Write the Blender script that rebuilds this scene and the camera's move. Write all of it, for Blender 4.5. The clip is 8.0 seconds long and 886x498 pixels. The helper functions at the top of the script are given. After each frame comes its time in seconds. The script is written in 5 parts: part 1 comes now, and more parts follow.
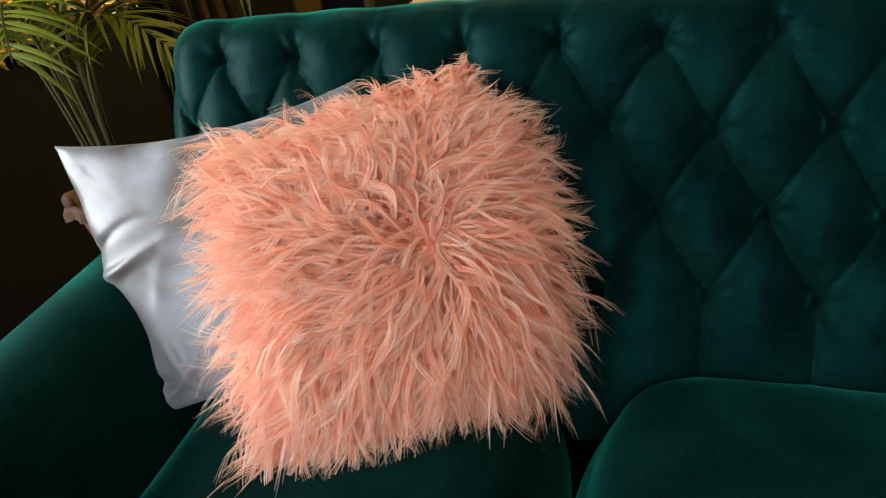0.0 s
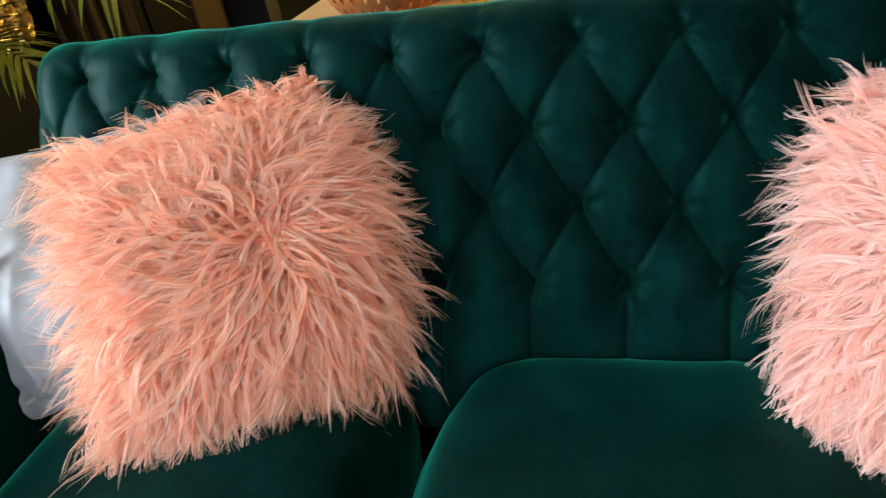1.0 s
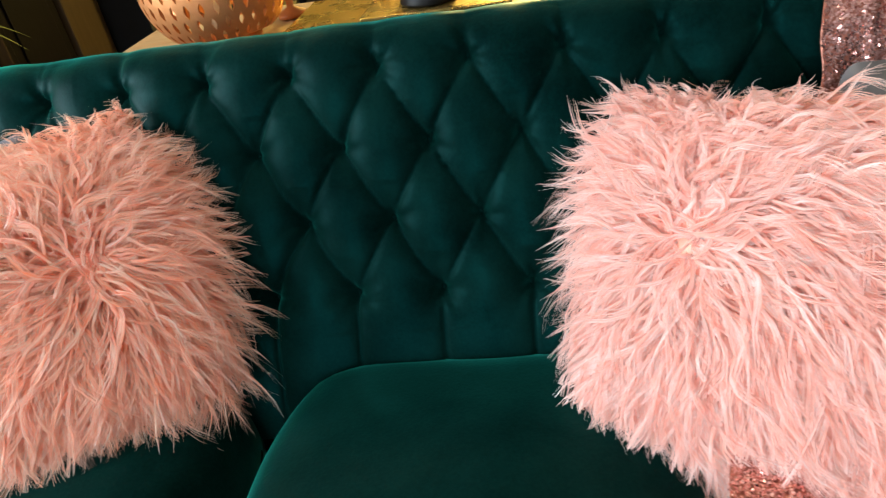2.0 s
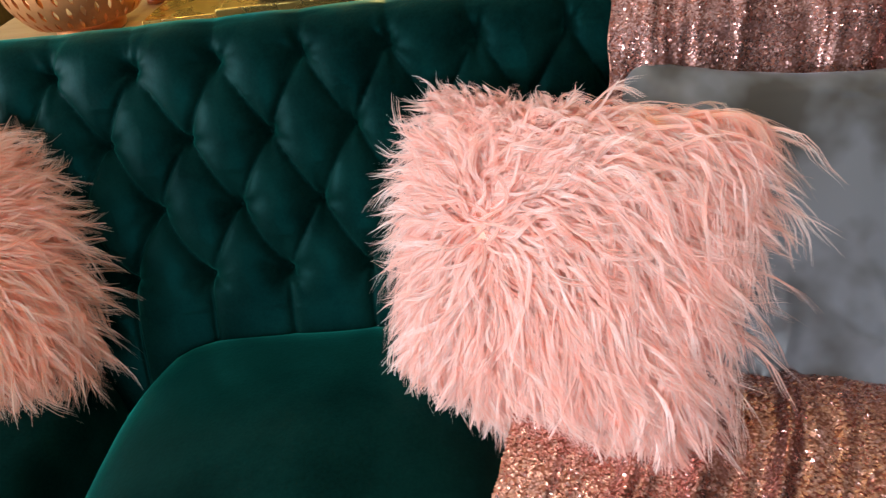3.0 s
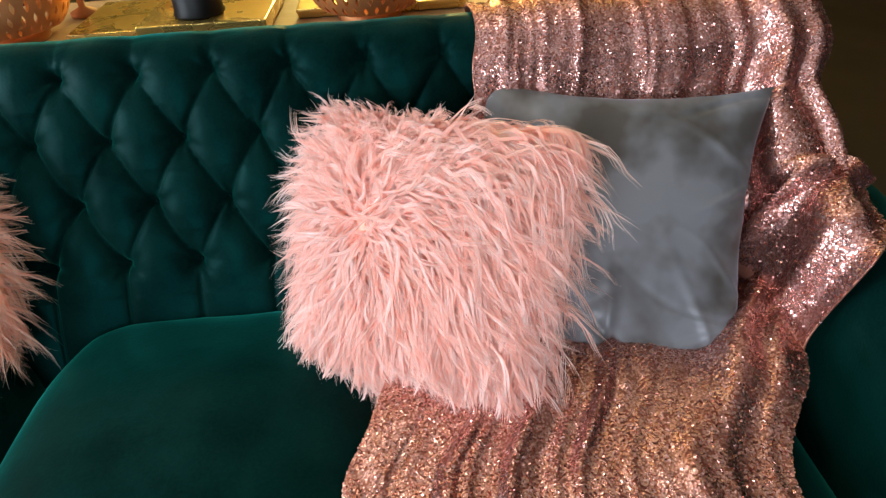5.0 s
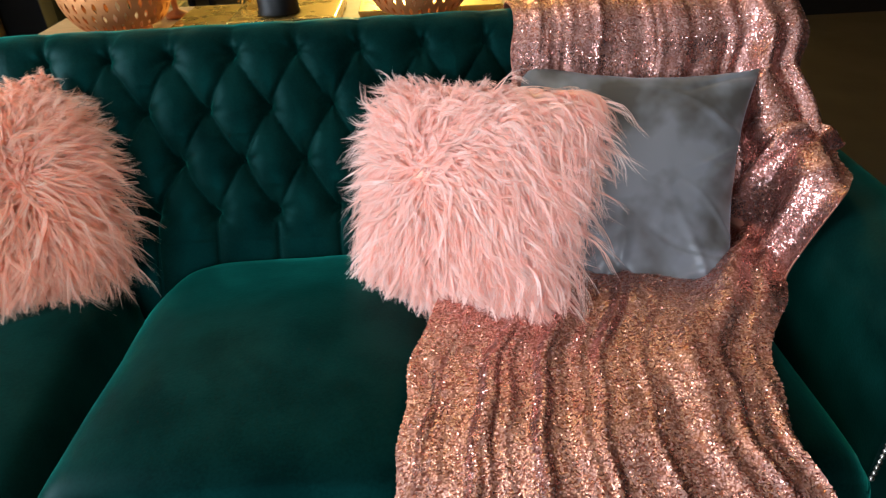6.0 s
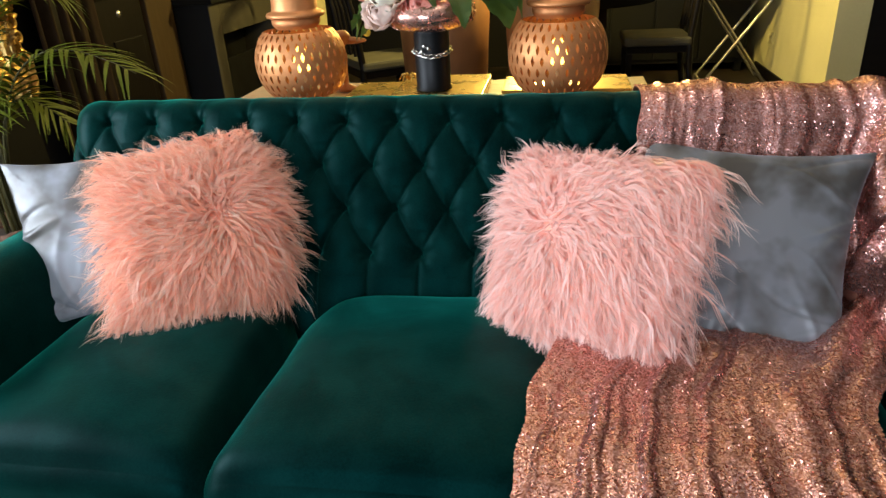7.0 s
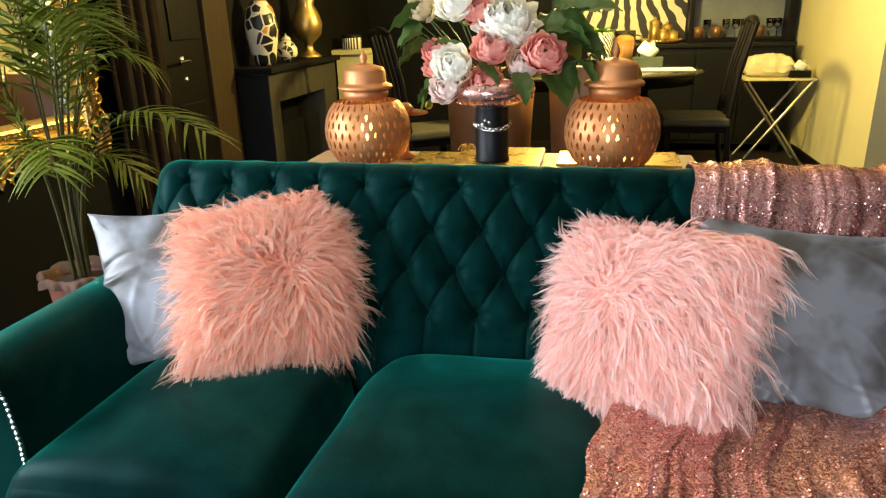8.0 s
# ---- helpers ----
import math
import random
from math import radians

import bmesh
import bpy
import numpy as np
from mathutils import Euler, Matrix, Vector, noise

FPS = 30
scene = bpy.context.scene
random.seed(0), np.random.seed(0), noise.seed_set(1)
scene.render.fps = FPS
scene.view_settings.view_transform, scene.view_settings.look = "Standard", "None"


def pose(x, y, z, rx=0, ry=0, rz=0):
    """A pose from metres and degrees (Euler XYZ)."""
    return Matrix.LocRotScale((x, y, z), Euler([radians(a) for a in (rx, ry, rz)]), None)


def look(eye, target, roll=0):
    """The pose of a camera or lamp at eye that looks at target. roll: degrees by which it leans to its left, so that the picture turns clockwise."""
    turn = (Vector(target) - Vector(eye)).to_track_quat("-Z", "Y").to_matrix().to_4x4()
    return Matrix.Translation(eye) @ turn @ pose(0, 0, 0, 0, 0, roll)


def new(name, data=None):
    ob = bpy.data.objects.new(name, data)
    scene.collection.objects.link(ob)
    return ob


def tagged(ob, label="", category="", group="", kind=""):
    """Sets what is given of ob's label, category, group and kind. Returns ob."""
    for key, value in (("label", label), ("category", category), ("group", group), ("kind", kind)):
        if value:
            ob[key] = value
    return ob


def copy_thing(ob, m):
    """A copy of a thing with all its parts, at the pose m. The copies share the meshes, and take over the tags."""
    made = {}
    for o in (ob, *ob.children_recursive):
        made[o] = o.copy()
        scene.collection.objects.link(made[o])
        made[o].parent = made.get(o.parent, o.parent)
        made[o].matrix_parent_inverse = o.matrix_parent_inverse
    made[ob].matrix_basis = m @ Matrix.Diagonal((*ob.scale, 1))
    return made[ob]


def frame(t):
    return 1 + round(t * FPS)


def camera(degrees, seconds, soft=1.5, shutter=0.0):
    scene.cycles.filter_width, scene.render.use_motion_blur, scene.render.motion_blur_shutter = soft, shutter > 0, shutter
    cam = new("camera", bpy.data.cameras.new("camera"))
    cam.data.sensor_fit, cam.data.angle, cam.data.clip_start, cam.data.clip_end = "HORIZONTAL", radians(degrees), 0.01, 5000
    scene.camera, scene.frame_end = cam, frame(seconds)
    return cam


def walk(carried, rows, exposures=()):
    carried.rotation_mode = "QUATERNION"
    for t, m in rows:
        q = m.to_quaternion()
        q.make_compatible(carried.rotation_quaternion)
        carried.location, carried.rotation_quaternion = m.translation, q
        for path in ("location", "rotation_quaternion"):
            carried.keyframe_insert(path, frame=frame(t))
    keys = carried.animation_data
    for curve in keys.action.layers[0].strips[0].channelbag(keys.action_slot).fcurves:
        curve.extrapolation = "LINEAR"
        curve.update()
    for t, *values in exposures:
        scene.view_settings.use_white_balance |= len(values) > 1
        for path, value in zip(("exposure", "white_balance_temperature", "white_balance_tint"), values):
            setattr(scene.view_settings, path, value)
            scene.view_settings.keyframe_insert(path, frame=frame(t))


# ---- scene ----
cam = camera(66.0, 8.0, soft=1.2, shutter=0.2)
PATH = [
    (0, (-0.034, -0.714, 1.173), (-0.688, 0.81, 0.056), -10.8),
    (0.5, (0.057, -0.747, 1.161), (-0.597, 0.803, 0.08), -11.3),
    (1, (0.125, -0.765, 1.133), (-0.377, 0.868, 0.094), -9.5),
    (1.5, (0.207, -0.766, 1.138), (-0.185, 0.903, 0.108), -9.6),
    (3, (0.487, -0.818, 1.225), (0.313, 0.775, 0.028), -8.2),
    (3.5, (0.555, -0.859, 1.247), (0.461, 0.758, 0.074), -6.5),
    (4, (0.609, -0.894, 1.27), (0.585, 0.734, 0.109), -5.7),
    (5.5, (0.541, -1.099, 1.287), (0.56, 0.521, 0.114), -3.3),
    (6, (0.506, -1.275, 1.278), (0.492, 0.41, 0.201), -3.3),
    (6.5, (0.493, -1.412, 1.287), (0.33, 0.336, 0.329), -3.5),
    (7, (0.479, -1.478, 1.295), (0.149, 0.303, 0.449), -3.4),
    (7.5, (0.467, -1.522, 1.303), (0.05, 0.288, 0.562), -2.1),
    (8, (0.412, -1.566, 1.313), (0.001, 0.278, 0.654), -1.7),
]
walk(cam, [(t, look(eye, target, roll)) for t, eye, target, roll in PATH],
     exposures=[(0, -0.30, 6450, 10), (0.8, -0.12, 6300, 10), (1.5, 0.05, 6200, 10), (3, -0.06, 6100, 10), (5.5, -0.08, 6000, 10),
                (7, -0.15, 5950, 10), (8, 0.0, 6000, 10)])

# ---- world, lights ----
world = bpy.data.worlds.new("world")
scene.world = world
world.use_nodes = True
wn = world.node_tree
sky = wn.nodes.new("ShaderNodeTexSky")
sky.sky_type, sky.sun_disc, sky.sun_elevation, sky.sun_rotation = "NISHITA", False, radians(35), radians(230)
wn.links.new(sky.outputs[0], wn.nodes["Background"].inputs[0])
wn.nodes["Background"].inputs[1].default_value = 0.08


def lamp(name, kind, m, power, colour, size=0.1, size_y=None):
    d = bpy.data.lights.new(name, kind)
    d.energy, d.color = power, colour
    if kind == "AREA":
        d.shape, d.size, d.size_y = "RECTANGLE", size, size_y or size
    else:
        d.shadow_soft_size = size
    ob = new(name, d)
    ob.matrix_world = m
    return ob


# daylight in the window opening of the left wall, and the warm lamp over the dining table
lamp("window_light", "AREA", look((-1.98, -0.75, 1.32), (0.7, -0.05, 0.6)), 98, (0.88, 0.95, 1.0), 1.4, 1.2)
lamp("front_window_light", "AREA", look((-0.5, -3.53, 1.2), (0.4, 0, 0.6)), 84, (0.90, 0.95, 1.0), 1.5, 1.2)
lamp("dining_lamp_light", "POINT", pose(0.35, 3.3, 1.85), 285, (1.0, 0.73, 0.19), 0.10)
# warm fill added for mantel and console, with no lamp of its own
lamp("hall_fill_light", "POINT", pose(-0.9, 1.6, 2.35), 9, (1.0, 0.70, 0.28), 0.12)
# assumed overhead lamp, unseen; it also lifts the seat and the flowers
lamp("ceiling_lamp_light", "POINT", pose(0.35, 0.25, 2.62), 13, (1.0, 0.88, 0.68), 0.14)


# ---- materials ----
def ramp2(nt, a, b, fac, lo=0.3, hi=0.7):
    r = nt.nodes.new("ShaderNodeValToRGB")
    r.color_ramp.elements[0].color, r.color_ramp.elements[1].color = (*a, 1), (*b, 1)
    r.color_ramp.elements[0].position, r.color_ramp.elements[1].position = lo, hi
    nt.links.new(fac, r.inputs[0])
    return r.outputs[0]


def noise_node(nt, vec, scale, detail=4, rough=0.55, distortion=0.0):
    n = nt.nodes.new("ShaderNodeTexNoise")
    n.inputs["Scale"].default_value, n.inputs["Detail"].default_value = scale, detail
    n.inputs["Roughness"].default_value, n.inputs["Distortion"].default_value = rough, distortion
    nt.links.new(vec, n.inputs["Vector"])
    return n.outputs[0]


def mat(name, a, b=None, rough=0.6, metal=0.0, scale=6.0, fine=90.0, bump=0.15, sheen=0.0, sheen_tint=None, stretch=None, spread=0.12, coat=0.0,
        glow=None, trans=0.0, sheen_rough=0.35, spec=0.5, spec_tint=None, nap=None, band=(0.3, 0.7)):
    """Two colours mixed by a broad and a fine noise, a fine relief, and roughness that varies a little."""
    m = bpy.data.materials.new(name)
    m.use_nodes = True
    nt = m.node_tree
    p = nt.nodes["Principled BSDF"]
    tc = nt.nodes.new("ShaderNodeTexCoord")
    vec = tc.outputs["Object"]
    if stretch:
        mp = nt.nodes.new("ShaderNodeMapping")
        mp.inputs["Scale"].default_value = stretch
        nt.links.new(vec, mp.inputs[0])
        vec = mp.outputs[0]
    broad, grain = noise_node(nt, vec, scale, 5), noise_node(nt, vec, fine, 3)
    mix = nt.nodes.new("ShaderNodeMath")
    mix.operation = "MULTIPLY_ADD"
    nt.links.new(grain, mix.inputs[0])
    mix.inputs[1].default_value = 0.35
    half = nt.nodes.new("ShaderNodeMath")
    half.operation = "MULTIPLY"
    half.inputs[1].default_value = 0.65
    nt.links.new(broad, half.inputs[0])
    nt.links.new(half.outputs[0], mix.inputs[2])
    b = b or tuple(c * 0.75 for c in a)
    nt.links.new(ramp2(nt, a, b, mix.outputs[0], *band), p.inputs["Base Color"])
    mr = nt.nodes.new("ShaderNodeMapRange")
    nt.links.new(broad, mr.inputs[0])
    mr.inputs[3].default_value, mr.inputs[4].default_value = max(0.02, rough - spread), min(1, rough + spread)
    nt.links.new(mr.outputs[0], p.inputs["Roughness"])
    p.inputs["Metallic"].default_value = metal
    p.inputs["Specular IOR Level"].default_value = spec
    if spec_tint:
        p.inputs["Specular Tint"].default_value = (*spec_tint, 1)
    p.inputs["Sheen Weight"].default_value = sheen
    p.inputs["Sheen Roughness"].default_value = sheen_rough
    if nap:
        # pile brushed one way or the other
        nm = nt.nodes.new("ShaderNodeMapRange")
        nt.links.new(noise_node(nt, vec, nap[0], 3, 0.6, 0.8), nm.inputs[0])
        nm.inputs[1].default_value, nm.inputs[2].default_value = 0.35, 0.68
        nm.inputs[3].default_value, nm.inputs[4].default_value = nap[1], nap[2]
        nt.links.new(nm.outputs[0], p.inputs["Sheen Weight"])
    if sheen_tint:
        p.inputs["Sheen Tint"].default_value = (*sheen_tint, 1)
    p.inputs["Coat Weight"].default_value = coat
    p.inputs["Transmission Weight"].default_value = trans
    if glow:
        p.inputs["Emission Color"].default_value = (*glow[0], 1)
        p.inputs["Emission Strength"].default_value = glow[1]
    if bump:
        bn = nt.nodes.new("ShaderNodeBump")
        bn.inputs["Strength"].default_value, bn.inputs["Distance"].default_value = bump, 0.004
        nt.links.new(mix.outputs[0], bn.inputs["Height"])
        nt.links.new(bn.outputs[0], p.inputs["Normal"])
    return m


def sequin_mat(name, a, b):
    """Rose-gold flakes: every island or cell has a tone of its own."""
    m = mat(name, a, b, rough=0.26, metal=0.92, scale=30, fine=300, bump=0.05)
    nt = m.node_tree
    p = nt.nodes["Principled BSDF"]
    geo = nt.nodes.new("ShaderNodeNewGeometry")
    nt.links.new(ramp2(nt, a, b, geo.outputs["Random Per Island"], 0.0, 1.0), p.inputs["Base Color"])
    return m


def thin(m, share):
    """Lets part of the light pass through, as petals and leaves do."""
    nt = m.node_tree
    p = nt.nodes["Principled BSDF"]
    tr = nt.nodes.new("ShaderNodeBsdfTranslucent")
    nt.links.new(p.inputs["Base Color"].links[0].from_socket, tr.inputs[0])
    mx = nt.nodes.new("ShaderNodeMixShader")
    mx.inputs[0].default_value = share
    nt.links.new(p.outputs[0], mx.inputs[1])
    nt.links.new(tr.outputs[0], mx.inputs[2])
    nt.links.new(mx.outputs[0], nt.nodes["Material Output"].inputs[0])
    return m


def fur_mat(name, a, b):
    """Long glossy synthetic hair that lets some light through; locks and strands differ a little in tone."""
    m = mat(name, a, b, rough=0.30, scale=14, fine=60, bump=0.0, spec=0.75)
    nt = m.node_tree
    p = nt.nodes["Principled BSDF"]
    geo = nt.nodes.new("ShaderNodeNewGeometry")
    tc = nt.nodes.new("ShaderNodeTexCoord")
    add = nt.nodes.new("ShaderNodeMath")
    add.operation = "MULTIPLY_ADD"
    add.inputs[1].default_value = 0.45
    nt.links.new(geo.outputs["Random Per Island"], add.inputs[0])
    low = nt.nodes.new("ShaderNodeMath")
    low.operation = "MULTIPLY"
    low.inputs[1].default_value = 0.55
    nt.links.new(noise_node(nt, tc.outputs["Object"], 55, 2), low.inputs[0])
    nt.links.new(low.outputs[0], add.inputs[2])
    col = ramp2(nt, a, b, add.outputs[0], 0.20, 0.80)
    nt.links.new(col, p.inputs["Base Color"])
    tr = nt.nodes.new("ShaderNodeBsdfTranslucent")
    nt.links.new(col, tr.inputs[0])
    mx = nt.nodes.new("ShaderNodeMixShader")
    mx.inputs[0].default_value = 0.60
    nt.links.new(p.outputs[0], mx.inputs[1])
    nt.links.new(tr.outputs[0], mx.inputs[2])
    nt.links.new(mx.outputs[0], nt.nodes["Material Output"].inputs[0])
    return m


VELVET = mat("green_velvet", (0.0020, 0.0135, 0.0114), (0.0005, 0.0037, 0.0031), rough=0.43, scale=9, fine=200, bump=0.20, sheen=0.3, sheen_tint=(0.04, 0.62, 0.48), sheen_rough=0.38, spec=0.062, spec_tint=(0.02, 0.62, 0.60), spread=0.08, nap=(4.5, 0.22, 0.56), band=(0.37, 0.63))
# GREY: dark and pale blotches in the base colour stand for the pile's sheen
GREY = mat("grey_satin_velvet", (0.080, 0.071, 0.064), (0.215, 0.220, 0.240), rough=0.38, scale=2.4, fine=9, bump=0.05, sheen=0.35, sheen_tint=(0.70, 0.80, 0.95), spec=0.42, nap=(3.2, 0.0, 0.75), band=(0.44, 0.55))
# one pink fur in two tones: warm and cool light put into the colour
FUR_L = fur_mat("pink_fur_warm_lit", (0.99, 0.45, 0.26), (1.0, 0.89, 0.77))
FUR_R = fur_mat("pink_fur_cool_lit", (0.99, 0.56, 0.44), (1.0, 0.91, 0.87))
FUR_BASE = mat("fur_backing", (0.95, 0.48, 0.36), (0.92, 0.44, 0.32), rough=0.9, spec=0.1)
SEQUIN = sequin_mat("rose_gold_sequin", (0.55, 0.232, 0.195), (0.93, 0.57, 0.52))
MESHCLOTH = mat("rose_mesh_cloth", (0.52, 0.20, 0.14), (0.58, 0.25, 0.18), rough=0.42, metal=0.75, scale=40, fine=260, bump=0.5)
PANEL = mat("dark_brown_panel", (0.007, 0.005, 0.004), (0.005, 0.0036, 0.003), rough=0.6, spec=0.2, scale=3, fine=60, stretch=(1, 1, 6))
NAIL = mat("nailhead_nickel", (0.75, 0.73, 0.68), (0.6, 0.58, 0.52), rough=0.25, metal=1.0, bump=0.05)
COPPER = mat("copper_paint", (0.57, 0.245, 0.085), (0.48, 0.19, 0.065), rough=0.48, metal=0.6, scale=9, fine=120, bump=0.06)
GOLDFOIL = mat("gold_foil", (0.82, 0.58, 0.18), (0.70, 0.46, 0.12), rough=0.28, metal=0.85, scale=12, fine=60, bump=0.25)
OAK = mat("pale_wood", (0.42, 0.29, 0.17), (0.34, 0.22, 0.12), rough=0.5, scale=5, fine=50, stretch=(1, 8, 8))
DARKWOOD = mat("espresso_wood", (0.0065, 0.0048, 0.0040), (0.0042, 0.0032, 0.0028), rough=0.42, spec=0.15, scale=6, fine=70, stretch=(8, 8, 1), bump=0.08)
CHARCOAL = mat("charcoal_paint", (0.0060, 0.0054, 0.0050), (0.0042, 0.0038, 0.0036), rough=0.7, spec=0.12, scale=3, fine=80, bump=0.08)
BLACK = mat("black_lacquer", (0.007, 0.007, 0.007), (0.005, 0.005, 0.005), rough=0.45, spec=0.22, bump=0.03)
CREAM = mat("cream_wall_paint", (0.60, 0.545, 0.30), (0.53, 0.48, 0.255), rough=0.75, scale=2, fine=60, bump=0.06)
TAN = mat("tan_wood_trim", (0.045, 0.026, 0.009), (0.032, 0.019, 0.007), rough=0.6, spec=0.2, scale=5, fine=60, stretch=(8, 8, 1))
FLOOR = mat("dark_floor", (0.030, 0.022, 0.017), (0.020, 0.015, 0.012), rough=0.4, scale=3, fine=50, bump=0.08)
WHITEPAINT = mat("white_ceiling_paint", (0.78, 0.76, 0.72), (0.74, 0.72, 0.68), rough=0.8, bump=0.04)
LEAF = mat("palm_leaf", (0.105, 0.122, 0.006), (0.046, 0.064, 0.003), rough=0.5, spec=0.22, scale=10, fine=80, bump=0.08)
TERRA = mat("terracotta", (0.24, 0.075, 0.042), (0.17, 0.055, 0.032), rough=0.8, scale=8, fine=90, bump=0.25)
CANE = mat("palm_cane", (0.060, 0.052, 0.014), (0.030, 0.026, 0.008), rough=0.6, spec=0.2, scale=20, fine=120, bump=0.2)
SOIL = mat("soil", (0.05, 0.03, 0.02), (0.03, 0.02, 0.012), rough=0.95, fine=40, bump=0.6)


# ---- mesh helpers ----
def mesh_from(name, verts, quads, smooth=True, weld=False):
    """A mesh from arrays of vertices and of faces with one number of corners."""
    verts, quads = np.asarray(verts, np.float32).reshape(-1, 3), np.asarray(quads, np.int32)
    if weld:
        _, first, back_to = np.unique(np.round(verts * 2e4).astype(np.int64), axis=0, return_index=True, return_inverse=True)
        verts, quads = verts[first], back_to.reshape(-1)[quads].astype(np.int32)
    me = bpy.data.meshes.new(name)
    k = quads.shape[1]
    me.vertices.add(len(verts))
    me.vertices.foreach_set("co", verts.ravel())
    me.loops.add(quads.size)
    me.loops.foreach_set("vertex_index", quads.ravel())
    me.polygons.add(len(quads))
    me.polygons.foreach_set("loop_start", np.arange(0, quads.size, k, dtype=np.int32))
    me.polygons.foreach_set("use_smooth", np.full(len(quads), smooth))
    me.update(calc_edges=True)
    me.validate()
    return me


def grid_quads(n, m, wrap=False, start=0):
    i, j = np.meshgrid(np.arange(n - 1), np.arange(m if wrap else m - 1), indexing="ij")
    a, b = i * m + j, i * m + (j + 1) % m
    return np.stack([a, b, b + m, a + m], -1).reshape(-1, 4) + start


def put_part(name, me, material, parent=None, label="", m=None):
    ob = new(name, me)
    if not me.materials:
        me.materials.append(material)
    if parent:
        ob.parent = parent
    if m is not None:
        ob.matrix_local = m
    if label:
        ob["label"] = label
    return ob


def part(name, bm, material, parent=None, label="", m=None, smooth=False):
    me = bpy.data.meshes.new(name)
    bm.to_mesh(me)
    bm.free()
    if smooth:
        me.polygons.foreach_set("use_smooth", np.full(len(me.polygons), True))
    return put_part(name, me, material, parent, label, m)


def thing(name, m, label, category, group="", kind=""):
    ob = new(name)
    ob.matrix_world = m
    return tagged(ob, label, category, group, kind)


def rounded(hx, hy, hz, r, n=6, crown=0.0, wob=0.0, seed=0.0):
    """A box of half sizes with rounded edges; crown lifts the middle of its top."""
    verts, quads, base = [], [], 0
    g = np.linspace(-1, 1, n + 1)
    for axis in range(3):
        for side in (-1, 1):
            a, b = np.meshgrid(g, g, indexing="ij")
            c = np.full_like(a, side)
            q = [None] * 3
            q[axis], q[(axis + 1) % 3], q[(axis + 2) % 3] = c, a, b
            P = np.stack(q, -1).reshape(-1, 3)
            f = grid_quads(n + 1, n + 1, start=base)
            quads.append(f if side > 0 else f[:, ::-1])
            verts.append(P)
            base += len(P)
    U = np.concatenate(verts)
    H = np.array([hx, hy, hz])
    # crowd the grid towards the edges so that the rounding is smooth
    inner = np.maximum(H - r, 0)
    Q = U * H
    core = np.clip(Q, -inner, inner)
    d = Q - core
    ln = np.linalg.norm(d, axis=1, keepdims=True)
    P = np.where(ln > 1e-9, core + d / np.maximum(ln, 1e-9) * np.minimum(r, np.maximum(ln, r)), Q)
    if crown:
        k = np.clip(1 - U[:, 0] ** 2, 0, 1) ** 0.6 * np.clip(1 - U[:, 1] ** 2, 0, 1) ** 0.5
        P[:, 2] += crown * k * (U[:, 2] > 0)
    if wob:
        P[:, 2] += wob * np.sin(P[:, 0] * 17 + seed) * np.sin(P[:, 1] * 13 + seed * 2) * (U[:, 2] > 0.5)
    # weld the six sides into one skin
    _, first, back_to = np.unique(np.round(U * 1e4).astype(np.int64), axis=0, return_index=True, return_inverse=True)
    return P[first], back_to.reshape(-1)[np.concatenate(quads)]


def box_mesh(name, hx, hy, hz, r=0.004, n=None):
    """A bevelled box."""
    bm = bmesh.new()
    bmesh.ops.create_cube(bm, size=1.0, matrix=Matrix.Diagonal((2 * hx, 2 * hy, 2 * hz, 1)))
    if r:
        bmesh.ops.bevel(bm, geom=bm.edges[:], offset=min(r, hx * 0.6, hy * 0.6, hz * 0.6), segments=2, affect="EDGES", profile=0.6)
    me = bpy.data.meshes.new(name)
    bm.to_mesh(me)
    bm.free()
    return me


def box(name, x0, x1, y0, y1, z0, z1, material, parent=None, label="", r=0.004):
    me = box_mesh(name, (x1 - x0) / 2, (y1 - y0) / 2, (z1 - z0) / 2, r)
    return put_part(name, me, material, parent, label, pose((x0 + x1) / 2, (y0 + y1) / 2, (z0 + z1) / 2))


def lathe(name, prof, n=40):
    """A surface turned round z from a profile of (radius, height)."""
    prof = np.array(prof, float)
    a = np.linspace(0, 2 * np.pi, n, endpoint=False)
    P = np.stack([prof[:, :1] * np.cos(a), prof[:, :1] * np.sin(a), np.repeat(prof[:, 1:], n, 1)], -1)
    return mesh_from(name, P, grid_quads(len(prof), n, wrap=True))


def tube(name, pts, rad, n=8):
    """A round bar along points; rad may be one number or one for each point."""
    pts = np.array(pts, float)
    rad = np.broadcast_to(np.asarray(rad, float), (len(pts),))
    tan = np.gradient(pts, axis=0)
    tan /= np.linalg.norm(tan, axis=1, keepdims=True) + 1e-12
    ref = np.array([0.0, 0.0, 1.0]) if abs(tan[0][2]) < 0.9 else np.array([1.0, 0.0, 0.0])
    s = np.cross(tan, ref)
    s /= np.linalg.norm(s, axis=1, keepdims=True) + 1e-12
    t = np.cross(s, tan)
    a = np.linspace(0, 2 * np.pi, n, endpoint=False)
    P = pts[:, None] + rad[:, None, None] * (np.cos(a)[None, :, None] * s[:, None] + np.sin(a)[None, :, None] * t[:, None])
    return mesh_from(name, P, grid_quads(len(pts), n, wrap=True))


def smooth_noise(x, y, seed):
    """A soft, repeatable unevenness in arrays, about -1 to 1."""
    rng = np.random.RandomState(seed)
    out = np.zeros_like(x)
    for k in range(7):
        f, th, ph = 1 + 0.6 * k, rng.uniform(0, 6.28), rng.uniform(0, 6.28)
        out += np.sin(f * (x * math.cos(th) + y * math.sin(th)) + ph) / (1 + 0.5 * k)
    return out / 3.0


